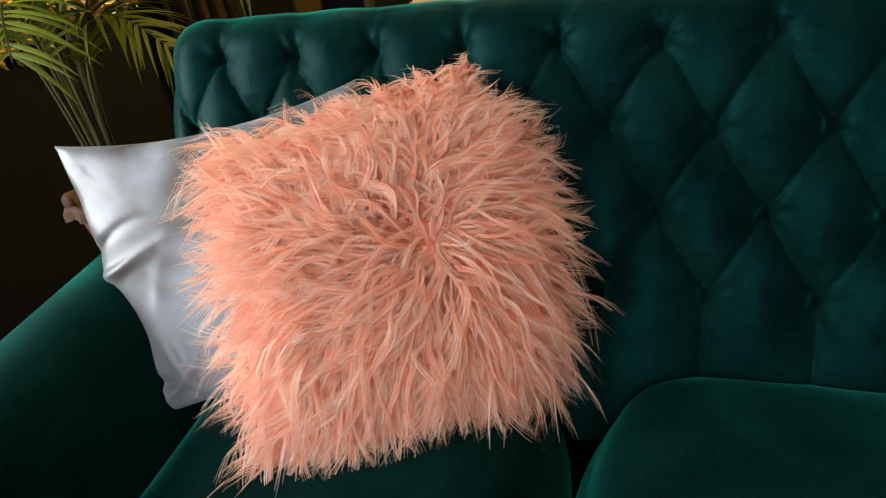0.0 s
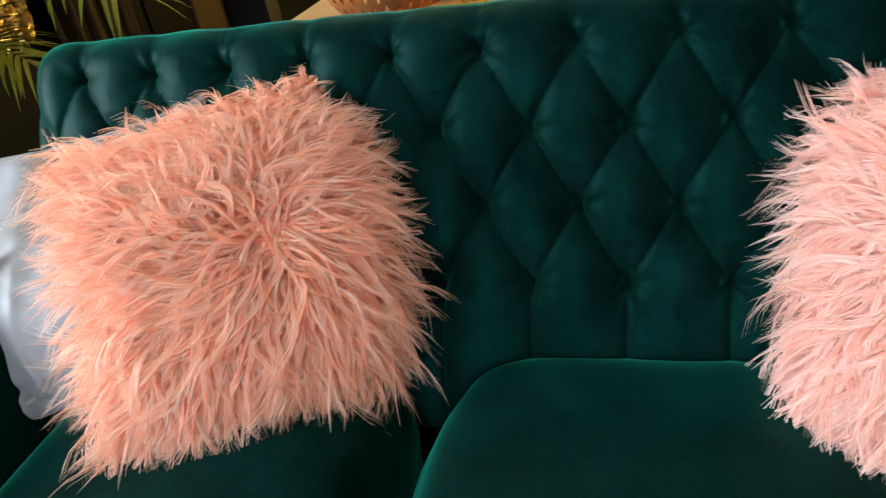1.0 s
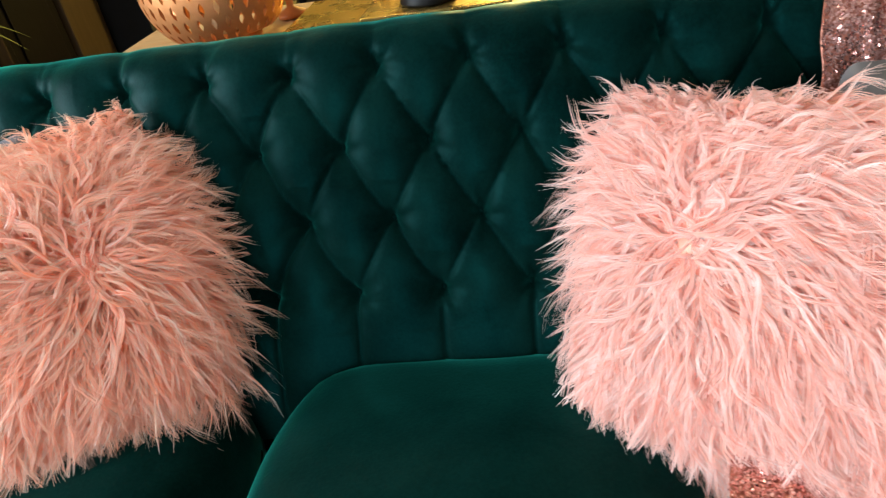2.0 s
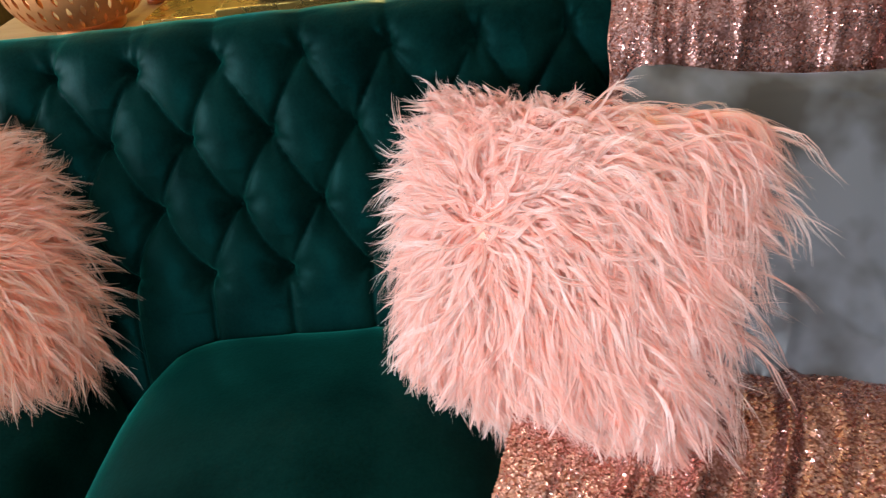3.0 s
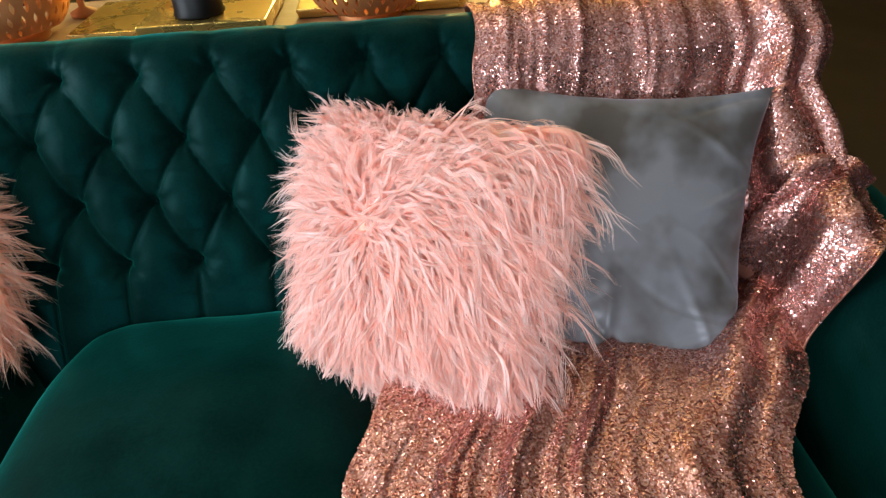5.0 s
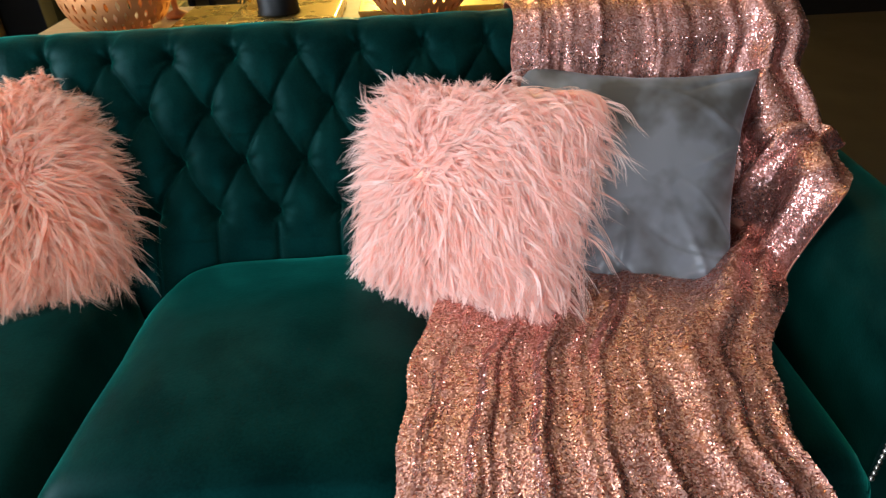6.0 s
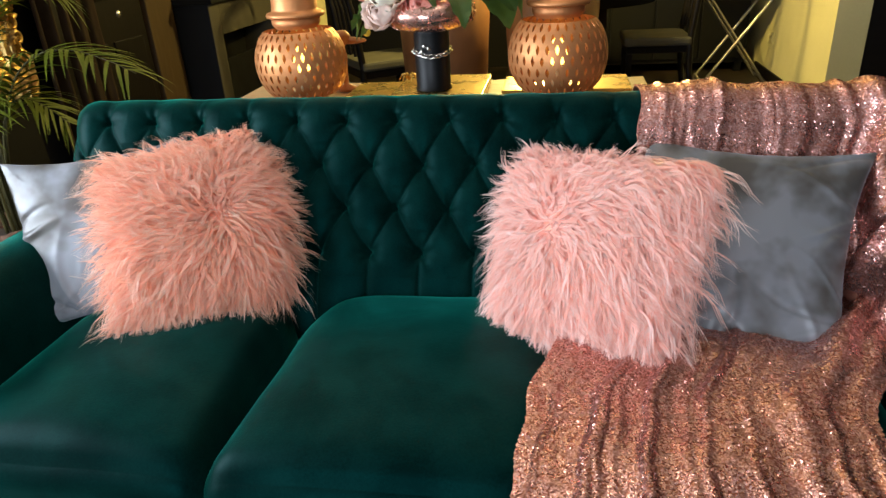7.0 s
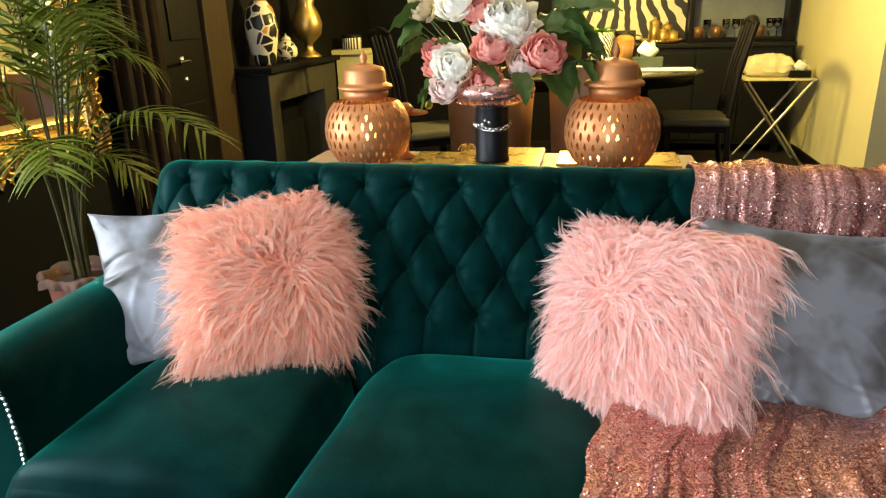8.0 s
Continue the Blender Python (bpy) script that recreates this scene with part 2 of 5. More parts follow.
# ---- setting: a dark living room that opens onto a dining corner ----
def wall(name, x0, x1, y0, y1, z0, z1, material, label, category="wall"):
    return tagged(box(name, x0, x1, y0, y1, z0, z1, material, r=0), label, category, kind="structure")


wall("floor", -2.2, 4.2, -3.6, 5.9, -0.1, 0.0, FLOOR, "dark polished floor of the living and dining room", "floor")
wall("ceiling", -2.2, 4.2, -3.6, 5.9, 2.75, 2.85, WHITEPAINT, "plain white painted ceiling", "ceiling")
# left wall with the window opening in front of the sofa
wall("wall_west", -2.1, -1.9, 0.1, 5.7, 0, 2.75, CHARCOAL, "charcoal painted wall beside the sofa")
wall("wall_west_sill", -2.1, -1.9, -1.5, 0.1, 0, 0.7, CHARCOAL, "charcoal painted wall under the window")
wall("wall_west_lintel", -2.1, -1.9, -1.5, 0.1, 1.95, 2.75, CHARCOAL, "charcoal painted wall over the window")
wall("wall_west_front", -2.1, -1.9, -3.5, -1.5, 0, 2.75, CHARCOAL, "charcoal painted wall behind the seat")
wall("wall_south", 0.3, 4.1, -3.65, -3.5, 0, 2.75, CHARCOAL, "charcoal painted wall behind the viewer")
wall("wall_south_corner", -2.1, -1.3, -3.65, -3.5, 0, 2.75, CHARCOAL, "charcoal painted wall beside the front window")
wall("wall_south_sill", -1.3, 0.3, -3.65, -3.5, 0, 0.55, CHARCOAL, "charcoal painted wall under the front window")
wall("wall_south_lintel", -1.3, 0.3, -3.65, -3.5, 1.85, 2.75, CHARCOAL, "charcoal painted wall over the front window")
wall("wall_north", -2.1, 2.4, 5.6, 5.8, 0, 2.75, CHARCOAL, "dark wall behind the sideboard")
wall("wall_east", 2.2, 2.4, 3.4, 5.6, 0, 2.75, CREAM, "cream yellow wall of the dining corner, lit warm")
wall("wall_return", 2.4, 4.0, 3.42, 3.6, 0, 2.75, PANEL, "dark brown panelled wall beside the dining corner")
wall("wall_far_east", 4.0, 4.2, -3.5, 3.6, 0, 2.75, PANEL, "dark brown panelled wall at the room's far side")

# ---- sofa ----
XC, S = 0.185, 0.135
sofa = thing("sofa", pose(XC, 0, 0), "three-seat dark green velvet sofa with a diamond-tufted back", "sofa")


def back_point(r):
    """The back's tufting line in y, z and its outward normal, at row r (0: lowest buttons, 3: highest)."""
    r = np.asarray(r, float)
    dy, dz = 0.0455, 0.1035
    ln = math.hypot(dy, dz)
    y, z = 0.058 + dy * r, 0.551 + dz * r
    ny, nz = np.full_like(r, -dz / ln), np.full_like(r, dy / ln)
    R, r1 = 0.046, 3.12
    a0 = math.atan2(dz, dy)
    cy, cz = 0.058 + dy * r1 + R * dz / ln, 0.551 + dz * r1 - R * dy / ln
    turn = np.clip((r - r1) * ln / R, 0, a0 + math.pi / 2)
    ang = a0 + math.pi / 2 - turn
    top = r > r1
    y = np.where(top, cy + R * np.cos(ang), y)
    z = np.where(top, cz + R * np.sin(ang), z)
    ny, nz = np.where(top, np.cos(ang), ny), np.where(top, np.sin(ang), nz)
    rest = np.maximum((r - r1) * ln - R * (a0 + math.pi / 2), 0)
    return y, z - rest, ny, nz


def tuft(x, r):
    """How far the padding swells out of the tufting line."""
    p, q, c = x / S + r / 2, x / S - r / 2, x / S
    sp, sq = np.abs(np.sin(np.pi * p)), np.abs(np.sin(np.pi * q))
    dia = (sp ** 0.36) * (sq ** 0.25)
    # the folds are deep at the buttons and shallow half way between them
    dia = dia + 0.20 * (1 - dia) * np.clip(np.maximum(sp, sq), 0, 1) ** 1.5
    low = np.abs(np.sin(np.pi * c)) ** np.clip(0.61 + 1.8 * r, 0.22, 0.61)
    low = low + (1 - low) * 0.35 * np.clip(-r, 0, 1)
    flat = np.clip((r - 3) / 0.7, 0, 1)
    high = np.abs(np.cos(np.pi * c)) ** 0.84
    high = high + (1 - high) * (0.30 + 0.55 * flat)
    dia = np.where(r > 2.6, dia + (high - dia) * np.clip((r - 2.6) / 0.4, 0, 1) * (dia < high), dia)
    h = np.where(r < 0, low, np.where(r > 3, high, dia))
    amp = 0.025 * np.clip(1 - (r - 3) / 1.3, 0.35, 1)
    # nearest button
    rr = np.clip(np.round(r), 0, 3)
    off = np.where(rr % 2 == 1, 0.5, 0.0)
    dx, dr = (c - off - np.round(c - off)) * S, (r - rr) * 0.113
    d = np.hypot(dx, dr)
    th = np.arctan2(dr, dx)
    k = np.round(c - off)
    h = h * amp - (0.010 * np.exp(-(d / 0.010) ** 2) + 0.013 * np.exp(-d / 0.026)) * (np.abs(r - rr) < 0.5)
    # a few gathers run out of each button, longer above and below it
    star = np.cos(5 * th + k * 1.7 + rr * 2.1 + 0.8 * np.sin(2 * th + k))
    h += 0.0058 * np.exp(-d / 0.030) * (0.35 + 0.65 * np.abs(np.sin(th))) * np.clip(d / 0.012, 0, 1) * np.sign(star) * np.abs(star) ** 0.7
    h += 0.0012 * smooth_noise(x * 22, r * 2.4, 4)
    return h


W = 1.07
nx, nr = 640, 230
xs = np.linspace(-W, W, nx)
rs = np.linspace(-2.0, 6.4, nr)
X, Rr = np.meshgrid(xs, rs, indexing="xy")
BY, BZ, NY, NZ = back_point(Rr)
hh = tuft(X + XC, Rr)
e = np.clip((np.abs(X) - (W - 0.11)) / 0.11, 0, 1)
fall = 1 - np.sqrt(1 - e ** 2 * 0.98)
hh = hh * (1 - 0.6 * fall)
Pb = np.stack([X, BY + NY * hh + 0.075 * fall * (Rr < 5), BZ + NZ * hh - 0.105 * fall * np.clip((Rr - 1) / 3, 0, 1)], -1)
back = put_part("backrest", mesh_from("backrest", Pb, grid_quads(nr, nx)[:, ::-1][:, ::-1]), VELVET, sofa, "diamond-tufted velvet backrest")

# buttons sunk into the tufting
btn = lathe("button", [(0.0005, -0.003), (0.0045, -0.002), (0.006, 0.0), (0.0045, 0.002), (0.0005, 0.003)], 12)
for row in range(4):
    for k in range(-7, 11):
        bx = (k + (0.5 if row % 2 else 0)) * S - XC
        if abs(bx) < W - 0.05:
            y, z, ny, nz = [float(v) for v in back_point(row)]
            put_part("button", btn, VELVET, back, "", Matrix.Translation((bx, y - 0.018 * ny, z - 0.018 * nz)) @ pose(0, 0, 0, 66))

# frame behind and below the padding
bm = bmesh.new()
prof = [(0.06, 0.12), (0.09, 0.46), (0.25, 0.845), (0.29, 0.84), (0.315, 0.12)]
left = [bm.verts.new((-W + 0.02, y, z)) for y, z in prof]
right = [bm.verts.new((W - 0.02, y, z)) for y, z in prof]
bm.faces.new(left)
bm.faces.new(right[::-1])
for i in range(5):
    bm.faces.new((left[i], right[i], right[(i + 1) % 5], left[(i + 1) % 5]))
bmesh.ops.recalc_face_normals(bm, faces=bm.faces)
part("back_frame", bm, VELVET, sofa)
box("seat_frame", -0.94, 0.94, -0.55, 0.08, 0.12, 0.30, VELVET, sofa, r=0.02)

def seat_cushion(cx, hw, seed):
    """A crowned loose cushion, rounded in plan at the back and wider at the front."""
    P, q = rounded(hw, 0.345, 0.085, 0.070, 34, crown=0.052, wob=0.0025, seed=seed)
    u, v = P[:, 0] / hw, P[:, 1] / 0.345
    wide = 1.0 + 0.075 * np.clip(-v, 0, 1) - 0.20 * np.clip((v - 0.35) / 0.65, 0, 1) ** 2
    P[:, 0] *= wide
    P[:, 1] -= 0.03 * np.abs(u) ** 4 * np.clip(v, 0, 1)
    P[:, 2] -= 0.025 * np.clip(np.abs(u), 0, 1) ** 6 * (P[:, 2] > 0)
    P[:, 2] += 0.004 * smooth_noise(P[:, 0] * 9, P[:, 1] * 8, int(seed) + 3) * (P[:, 2] > 0.03)
    put_part("seat_cushion", mesh_from("seat_cushion", P, q), VELVET, sofa, "", pose(cx, -0.302, 0.359))


for cx, hw, seed in ((-0.636, 0.296, 2), (-0.012, 0.326, 5), (0.627, 0.311, 9)):
    seat_cushion(cx, hw, seed)


def arm_section():
    """The rolled arm's outline in x (outwards) and z."""
    pts = [(0.93, 0.12), (0.93, 0.30), (0.93, 0.47), (0.938, 0.53)]
    cx, cz, R = 1.045, 0.548, 0.105
    for a in np.linspace(170, -60, 26):
        pts.append((cx + R * math.cos(radians(a)), cz + R * math.sin(radians(a))))
    pts += [(1.085, 0.44), (1.08, 0.30), (1.08, 0.12)]
    return np.array(pts)


for side in (-1, 1):
    sec = arm_section()
    if side > 0:
        sec = sec + (0.06, 0.0)
    ys = np.concatenate([[-0.545, -0.541, -0.533], np.linspace(-0.515, 0.16, 16)])
    inset = np.concatenate([[0.012, 0.004, 0.001], np.zeros(16)])
    mid = np.array([1.03 if side < 0 else 1.09, 0.4])
    P = np.stack([np.concatenate([side * (sec[:, :1] + (mid - sec)[:, :1] * k * 0.8), np.full((len(sec), 1), y), sec[:, 1:] + (mid - sec)[:, 1:] * k * 0.8], 1)
                  for y, k in zip(ys, inset)])
    q = grid_quads(len(ys), len(sec))
    arm = put_part("arm", mesh_from("arm", P, q if side > 0 else q[:, ::-1]), VELVET, sofa, "rolled velvet arm with nailhead trim")
    bm = bmesh.new()
    f = bm.faces.new([bm.verts.new(v) for v in P[0]])
    bmesh.ops.recalc_face_normals(bm, faces=bm.faces)
    part("arm_front", bm, VELVET, arm)
    nail = lathe("nailhead", [(0.0001, 0.0045), (0.003, 0.004), (0.0052, 0.0018), (0.006, 0.0)], 10)
    path = sec[1:30]
    seg = np.concatenate([[0], np.cumsum(np.linalg.norm(np.diff(path, axis=0), axis=1))])
    for d in np.arange(0.01, seg[-1], 0.0145):
        x, z = np.interp(d, seg, path[:, 0]), np.interp(d, seg, path[:, 1])
        c = mid - (x, z)
        c = c / np.linalg.norm(c) * 0.012
        put_part("nailhead", nail, NAIL, arm, "", pose(side * (x + c[0]), -0.546, z + c[1], 90))
for sx in (-0.95, 0.95):
    for y in (-0.5, 0.22):
        put_part("leg", lathe("leg", [(0.0001, 0), (0.018, 0), (0.028, 0.13), (0.0001, 0.13)], 16), DARKWOOD, sofa, "turned dark wooden leg", pose(sx, y, 0))


# ---- cushions ----
def drawn(x, z, U, V, corners):
    """Corners of the cover pulled or pushed: lower left, lower right, upper left, upper right."""
    for (su, sv), (dx, dz) in zip(((-1, -1), (1, -1), (-1, 1), (1, 1)), corners):
        k = (1 + su * U) * (1 + sv * V) / 4
        k = k * k * (3 - 2 * k)
        x, z = x + dx * k, z + dz * k
    return x, z


def pillow_mesh(name, w, h, thick, seed, n=64, pinch=0.10, crease=0.004, shear=0.0, lines=0, deep=1.0, corners=()):
    """A stuffed square cover: pinched corners, puffed middle, small pulls along the seams. Front is -y."""
    u = np.linspace(-1, 1, n)
    U, V = np.meshgrid(u, u, indexing="xy")
    k = np.clip(1 - U ** 2, 0, 1), np.clip(1 - V ** 2, 0, 1)
    puff = (k[0] * k[1]) ** 0.42
    bow_x, bow_z = 1 - pinch * k[1] * np.abs(U) ** 2, 1 - pinch * k[0] * np.abs(V) ** 2
    x, z = U * w / 2 * bow_x, V * h / 2 * bow_z
    x = x + shear * z
    x, z = drawn(x, z, U, V, corners)
    edge = np.exp(-(1 - np.maximum(np.abs(U), np.abs(V))) / 0.16)
    pull = crease * edge * np.sin(18 * np.where(np.abs(U) > np.abs(V), V, U) + 3 * smooth_noise(U * 2, V * 2, seed + 5))
    folds = crease * 0.8 * smooth_noise(U * 2.2 + V, V * 2.6 - U, seed) * (1 - edge)
    rg = np.random.RandomState(seed + 70)
    for _ in range(lines):
        # a wrinkle that runs inwards from a seam and dies out
        a, side = rg.uniform(-0.9, 0.9), rg.randint(0, 4)
        su, sv, d = ((1, a, 3.14), (1, a * 0.8 - 0.2, 3.14), (a, -1, 1.57), (-1, a, 0.0))[side]
        d += rg.uniform(-0.6, 0.6)
        along, off = (U - su) * math.cos(d) + (V - sv) * math.sin(d), -(U - su) * math.sin(d) + (V - sv) * math.cos(d)
        off = off + 0.10 * np.sin(along * 4 + a * 9)
        ln, wd = rg.uniform(0.25, 0.75), rg.uniform(0.022, 0.055)
        folds += rg.choice([-1, 1, 1]) * deep * rg.uniform(0.007, 0.015) * np.exp(-(off / wd) ** 2) * np.exp(-(along / ln) ** 2) * (along > -0.05)
    f = -(thick * 0.5 * puff + (pull + folds) * np.sqrt(puff))
    b = thick * 0.5 * puff
    front, rear = np.stack([x, f, z], -1), np.stack([x, b, z], -1)
    q1, q2 = grid_quads(n, n), grid_quads(n, n, start=n * n)[:, ::-1]
    return mesh_from(name, np.concatenate([front.reshape(-1, 3), rear.reshape(-1, 3)]), np.concatenate([q1, q2])), (x, f, z)


def grey_cushion(m, w, h, label, seed, shear, lines=26, deep=1.0, corners=()):
    me, _ = pillow_mesh("cover", w, h, 0.125, seed, n=130, crease=0.003, shear=shear, lines=lines, deep=deep, pinch=0.13, corners=corners)
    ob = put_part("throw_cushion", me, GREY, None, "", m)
    return tagged(ob, label, "cushion", "grey cushions")


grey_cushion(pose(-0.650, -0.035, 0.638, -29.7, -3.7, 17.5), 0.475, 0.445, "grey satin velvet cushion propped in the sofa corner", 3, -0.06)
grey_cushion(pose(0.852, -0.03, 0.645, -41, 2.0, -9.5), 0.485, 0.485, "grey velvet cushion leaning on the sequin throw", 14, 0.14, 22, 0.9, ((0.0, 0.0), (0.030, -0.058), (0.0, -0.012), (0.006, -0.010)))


def fur_mesh(name, w, h, thick, focus, seed, clumps=5400, per=9, length=0.096, sweep=(0.0, -0.25), swirl=0.7, seg=8, corners=(), droop=0.0):
    """Locks of long wavy hair that fan out from a whorl on the cushion's front."""
    rng = np.random.RandomState(seed)
    c = clumps
    U, V = rng.uniform(-1, 1, c), rng.uniform(-1, 1, c)
    rim = rng.rand(c) < 0.16
    side = rng.randint(0, 4, c)
    t = rng.uniform(-1, 1, c)
    U = np.where(rim, np.choose(side, [t, t, -1 + 0 * t, 1 + 0 * t]), U)
    V = np.where(rim, np.choose(side, [-1 + 0 * t, 1 + 0 * t, t, t]), V)
    puff = (np.clip(1 - U ** 2, 0, 1) * np.clip(1 - V ** 2, 0, 1)) ** 0.42
    x, z = U * w / 2 * (1 - 0.05 * (1 - V ** 2) * U ** 2), V * h / 2 * (1 - 0.05 * (1 - U ** 2) * V ** 2)
    x, z = drawn(x, z, U, V, corners)
    root = np.stack([x, -thick / 2 * puff * 0.97, z], -1)
    # direction on the cover: out of the whorl, in tufts that lean together
    fx, fz = U - focus[0], V - focus[1]
    ln = np.hypot(fx, fz) + 0.05
    a = np.arctan2(fz, fx) + swirl * smooth_noise(U * 3, V * 3, seed + 1) + 0.38 * smooth_noise(U * 9, V * 9, seed + 2)
    a += (0.17 + 1.4 * np.exp(-(ln / 0.22) ** 2)) * rng.randn(c)
    flow = np.stack([np.cos(a) + sweep[0], 0 * a, np.sin(a) + sweep[1] - droop * np.clip(U, 0, 1)], -1)
    flow /= np.linalg.norm(flow, axis=1, keepdims=True)
    nrm = np.stack([0.55 * U * (np.abs(U) ** 3), -1 + 0 * U, 0.55 * V * (np.abs(V) ** 3)], -1)
    nrm /= np.linalg.norm(nrm, axis=1, keepdims=True)
    L = length * rng.uniform(0.45, 1.30, c)
    high = np.clip(flow[:, 2], 0, 1) * np.clip((V - 0.35) / 0.5, 0, 1)
    L *= 1 - 0.46 * high
    lift = rng.uniform(0.22, 0.95, c) * (1 - 0.3 * high)
    s = np.linspace(0, 1, seg)
    wave_dir = np.cross(nrm, flow)
    ph, fr, am = rng.uniform(0, 6.28, c), rng.uniform(4.0, 6.8, c), rng.uniform(0.09, 0.24, c)
    # spine of each lock: starts up out of the cover, lies over along the flow, curls at the tip
    up = (lift[:, None] * (s - 0.72 * s ** 2))[..., None] * nrm[:, None]
    along = (0.35 * s + 0.62 * s ** 1.6)[None, :, None] * flow[:, None]
    swing = np.sin(fr[:, None] * s + ph[:, None]) - np.sin(ph[:, None])
    wav = (am[:, None] * (0.3 + 0.7 * s) * swing)[..., None] * wave_dir[:, None]
    wav = wav + (0.5 * am[:, None] * s * np.cos(fr[:, None] * s + 1.7 * ph[:, None]))[..., None] * nrm[:, None]
    bend = (s ** 2.4)[None, :, None] * (rng.uniform(-0.52, 0.52, c)[:, None, None] * wave_dir[:, None])
    spine = root[:, None] + L[:, None, None] * (up * 0.75 + along + wav + bend)
    spine[..., 2] -= (0.022 + 0.020 * high)[:, None] * s ** 2
    spine[..., 1] -= (0.018 * high)[:, None] * s ** 2
    # strands in the lock, drawn together towards the tip
    off = rng.randn(c, per, 3) * 0.0023
    off[..., 1] *= 0.6
    tight = 1.0 - 0.93 * s ** 0.8
    P = spine[:, None] + off[:, :, None] * tight[None, None, :, None]
    fray = rng.randn(c, per, 3) * 0.006 * (rng.rand(c, per, 1) < 0.14)
    P = P + fray[:, :, None] * (s ** 2)[None, None, :, None]
    shrink = rng.uniform(0.78, 1.0, (c, per))
    P = P[:, :, :1] + (P - P[:, :, :1]) * shrink[:, :, None, None]
    P = P.reshape(c * per, seg, 3)
    tan = np.gradient(P, axis=1)
    tan /= np.linalg.norm(tan, axis=2, keepdims=True) + 1e-9
    # the hairs of one lock lie flat together
    face = np.repeat(nrm + 0.42 * rng.randn(c, 3), per, axis=0)[:, None] + 0.14 * rng.randn(c * per, 1, 3)
    s1 = np.cross(tan, face)
    s1 /= np.linalg.norm(s1, axis=2, keepdims=True) + 1e-9
    wide = np.repeat(rng.uniform(0.7, 1.35, c), per)[:, None, None] * (0.00072 * (0.8 + 0.2 * s) * (1 - 0.93 * s ** 2.4))[None, :, None]
    ring = np.stack([P - wide * s1, P + wide * s1], 2)
    one = grid_quads(seg, 2)
    n = len(P)
    quads = (one[None] + (np.arange(n) * seg * 2)[:, None, None]).reshape(-1, 4)
    return mesh_from(name, ring, quads)


def fur_cushion(m, w, h, focus, seed, fmat, label, corners=(), **kw):
    me, _ = pillow_mesh("cover", w, h, 0.13, seed, pinch=0.05, corners=corners)
    top = put_part("fur_cushion", me, FUR_BASE, None, "", m)
    tagged(top, label, "cushion", "fur cushions")
    tagged(put_part("fur", fur_mesh("fur", w, h, 0.13, focus, seed, corners=corners, **kw), fmat, top, "long wavy synthetic fur"), kind="stuff")
    return top


fur_cushion(pose(-0.405, -0.050, 0.660, -34, 2.3, 29.0), 0.40, 0.37, (0.35, -0.1), 11, FUR_L, "pink long-haired fur cushion against the sofa back, tinted as warm-lit",
            corners=((0.034, 0.006), (-0.010, 0.046), (0.046, -0.004), (-0.030, 0.040)))
fur_cushion(pose(0.540, -0.080, 0.636, -32.3, -3.3, -31.0), 0.42, 0.395, (-0.35, 0.1), 23, FUR_R, "pink long-haired fur cushion beside the sequin throw, tinted as cool-lit",
            corners=((0.026, 0.010), (0.004, 0.0), (0.028, 0.004), (0.004, 0.024)), sweep=(0.40, -0.35), droop=1.25, length=0.100)


# ---- sequin throw ----
def throw_surface(u, v):
    """The cloth over the sofa: u across (0 to 1), v from behind the back (0) over the top, the back and the seat to the front (1)."""
    # centre line in rows of the back, then along the seat
    r = np.interp(v, [0, 0.10, 0.16, 0.46], [5.6, 4.3, 3.6, -0.15])
    by, bz, ny, nz = back_point(r)
    lift = np.interp(v, [0, 0.16, 0.22], [0.012, 0.014, 0.037])
    y, z = by + ny * lift, bz + nz * lift
    t = np.clip((v - 0.46) / 0.36, 0, 1)
    y2, z2 = 0.0 - 0.70 * t, 0.487 + 0.018 * np.sin(np.pi * t) - 0.01 * t
    t3 = np.clip((v - 0.82) / 0.18, 0, 1)
    y3, z3 = -0.70 - 0.02 * np.sin(t3 * 1.57), 0.477 - 0.24 * t3
    seat, front = v > 0.46, v > 0.82
    k = np.clip((v - 0.42) / 0.08, 0, 1)
    k = k * k * (3 - 2 * k)
    y = np.where(front, y3, y * (1 - k) + np.where(seat, y2, y) * k)
    z = np.where(front, z3, z * (1 - k) + np.where(seat, z2, z) * k)
    xl = np.interp(v, [0, 0.14, 0.40, 0.50, 0.62, 0.82, 1], [0.668, 0.67, 0.635, 0.55, 0.455, 0.40, 0.385])
    xr = np.interp(v, [0, 0.12, 0.24, 0.34, 0.43, 0.50, 0.58, 0.64, 0.70, 0.84, 1], [1.23, 1.245, 1.262, 1.272, 1.282, 1.262, 1.15, 1.065, 1.02, 0.99, 0.98])
    xl = xl + 0.006 * np.sin(v * 34) + 0.005 * np.sin(v * 71 + 1)
    xr = xr + 0.009 * np.sin(v * 29 + 2) + 0.007 * np.sin(v * 63)
    x = xl + (xr - xl) * u
    # climb over the arm
    ax = np.clip((x - XC - 0.95) / 0.08, 0, 1)
    ax = ax * ax * (3 - 2 * ax)
    armz = 0.676 - 3.6 * np.clip(x - XC - 1.105, 0, 1) ** 2
    near = np.clip((v - 0.28) / 0.08, 0, 1) * np.clip((0.72 - v) / 0.10, 0, 1)
    z = z + ax * near * np.maximum(armz - z, 0)
    y = y - ax * near * 0.085
    return x, y, z


nu, nv = 300, 360
Ug, Vg = np.meshgrid(np.linspace(0, 1, nu), np.linspace(0, 1, nv), indexing="xy")
tx, ty, tz = throw_surface(Ug, Vg)
T0 = np.stack([tx, ty, tz], -1)
du, dv = np.gradient(T0, axis=1), np.gradient(T0, axis=0)
nrm = np.cross(du, dv)
nrm /= np.linalg.norm(nrm, axis=2, keepdims=True) + 1e-9
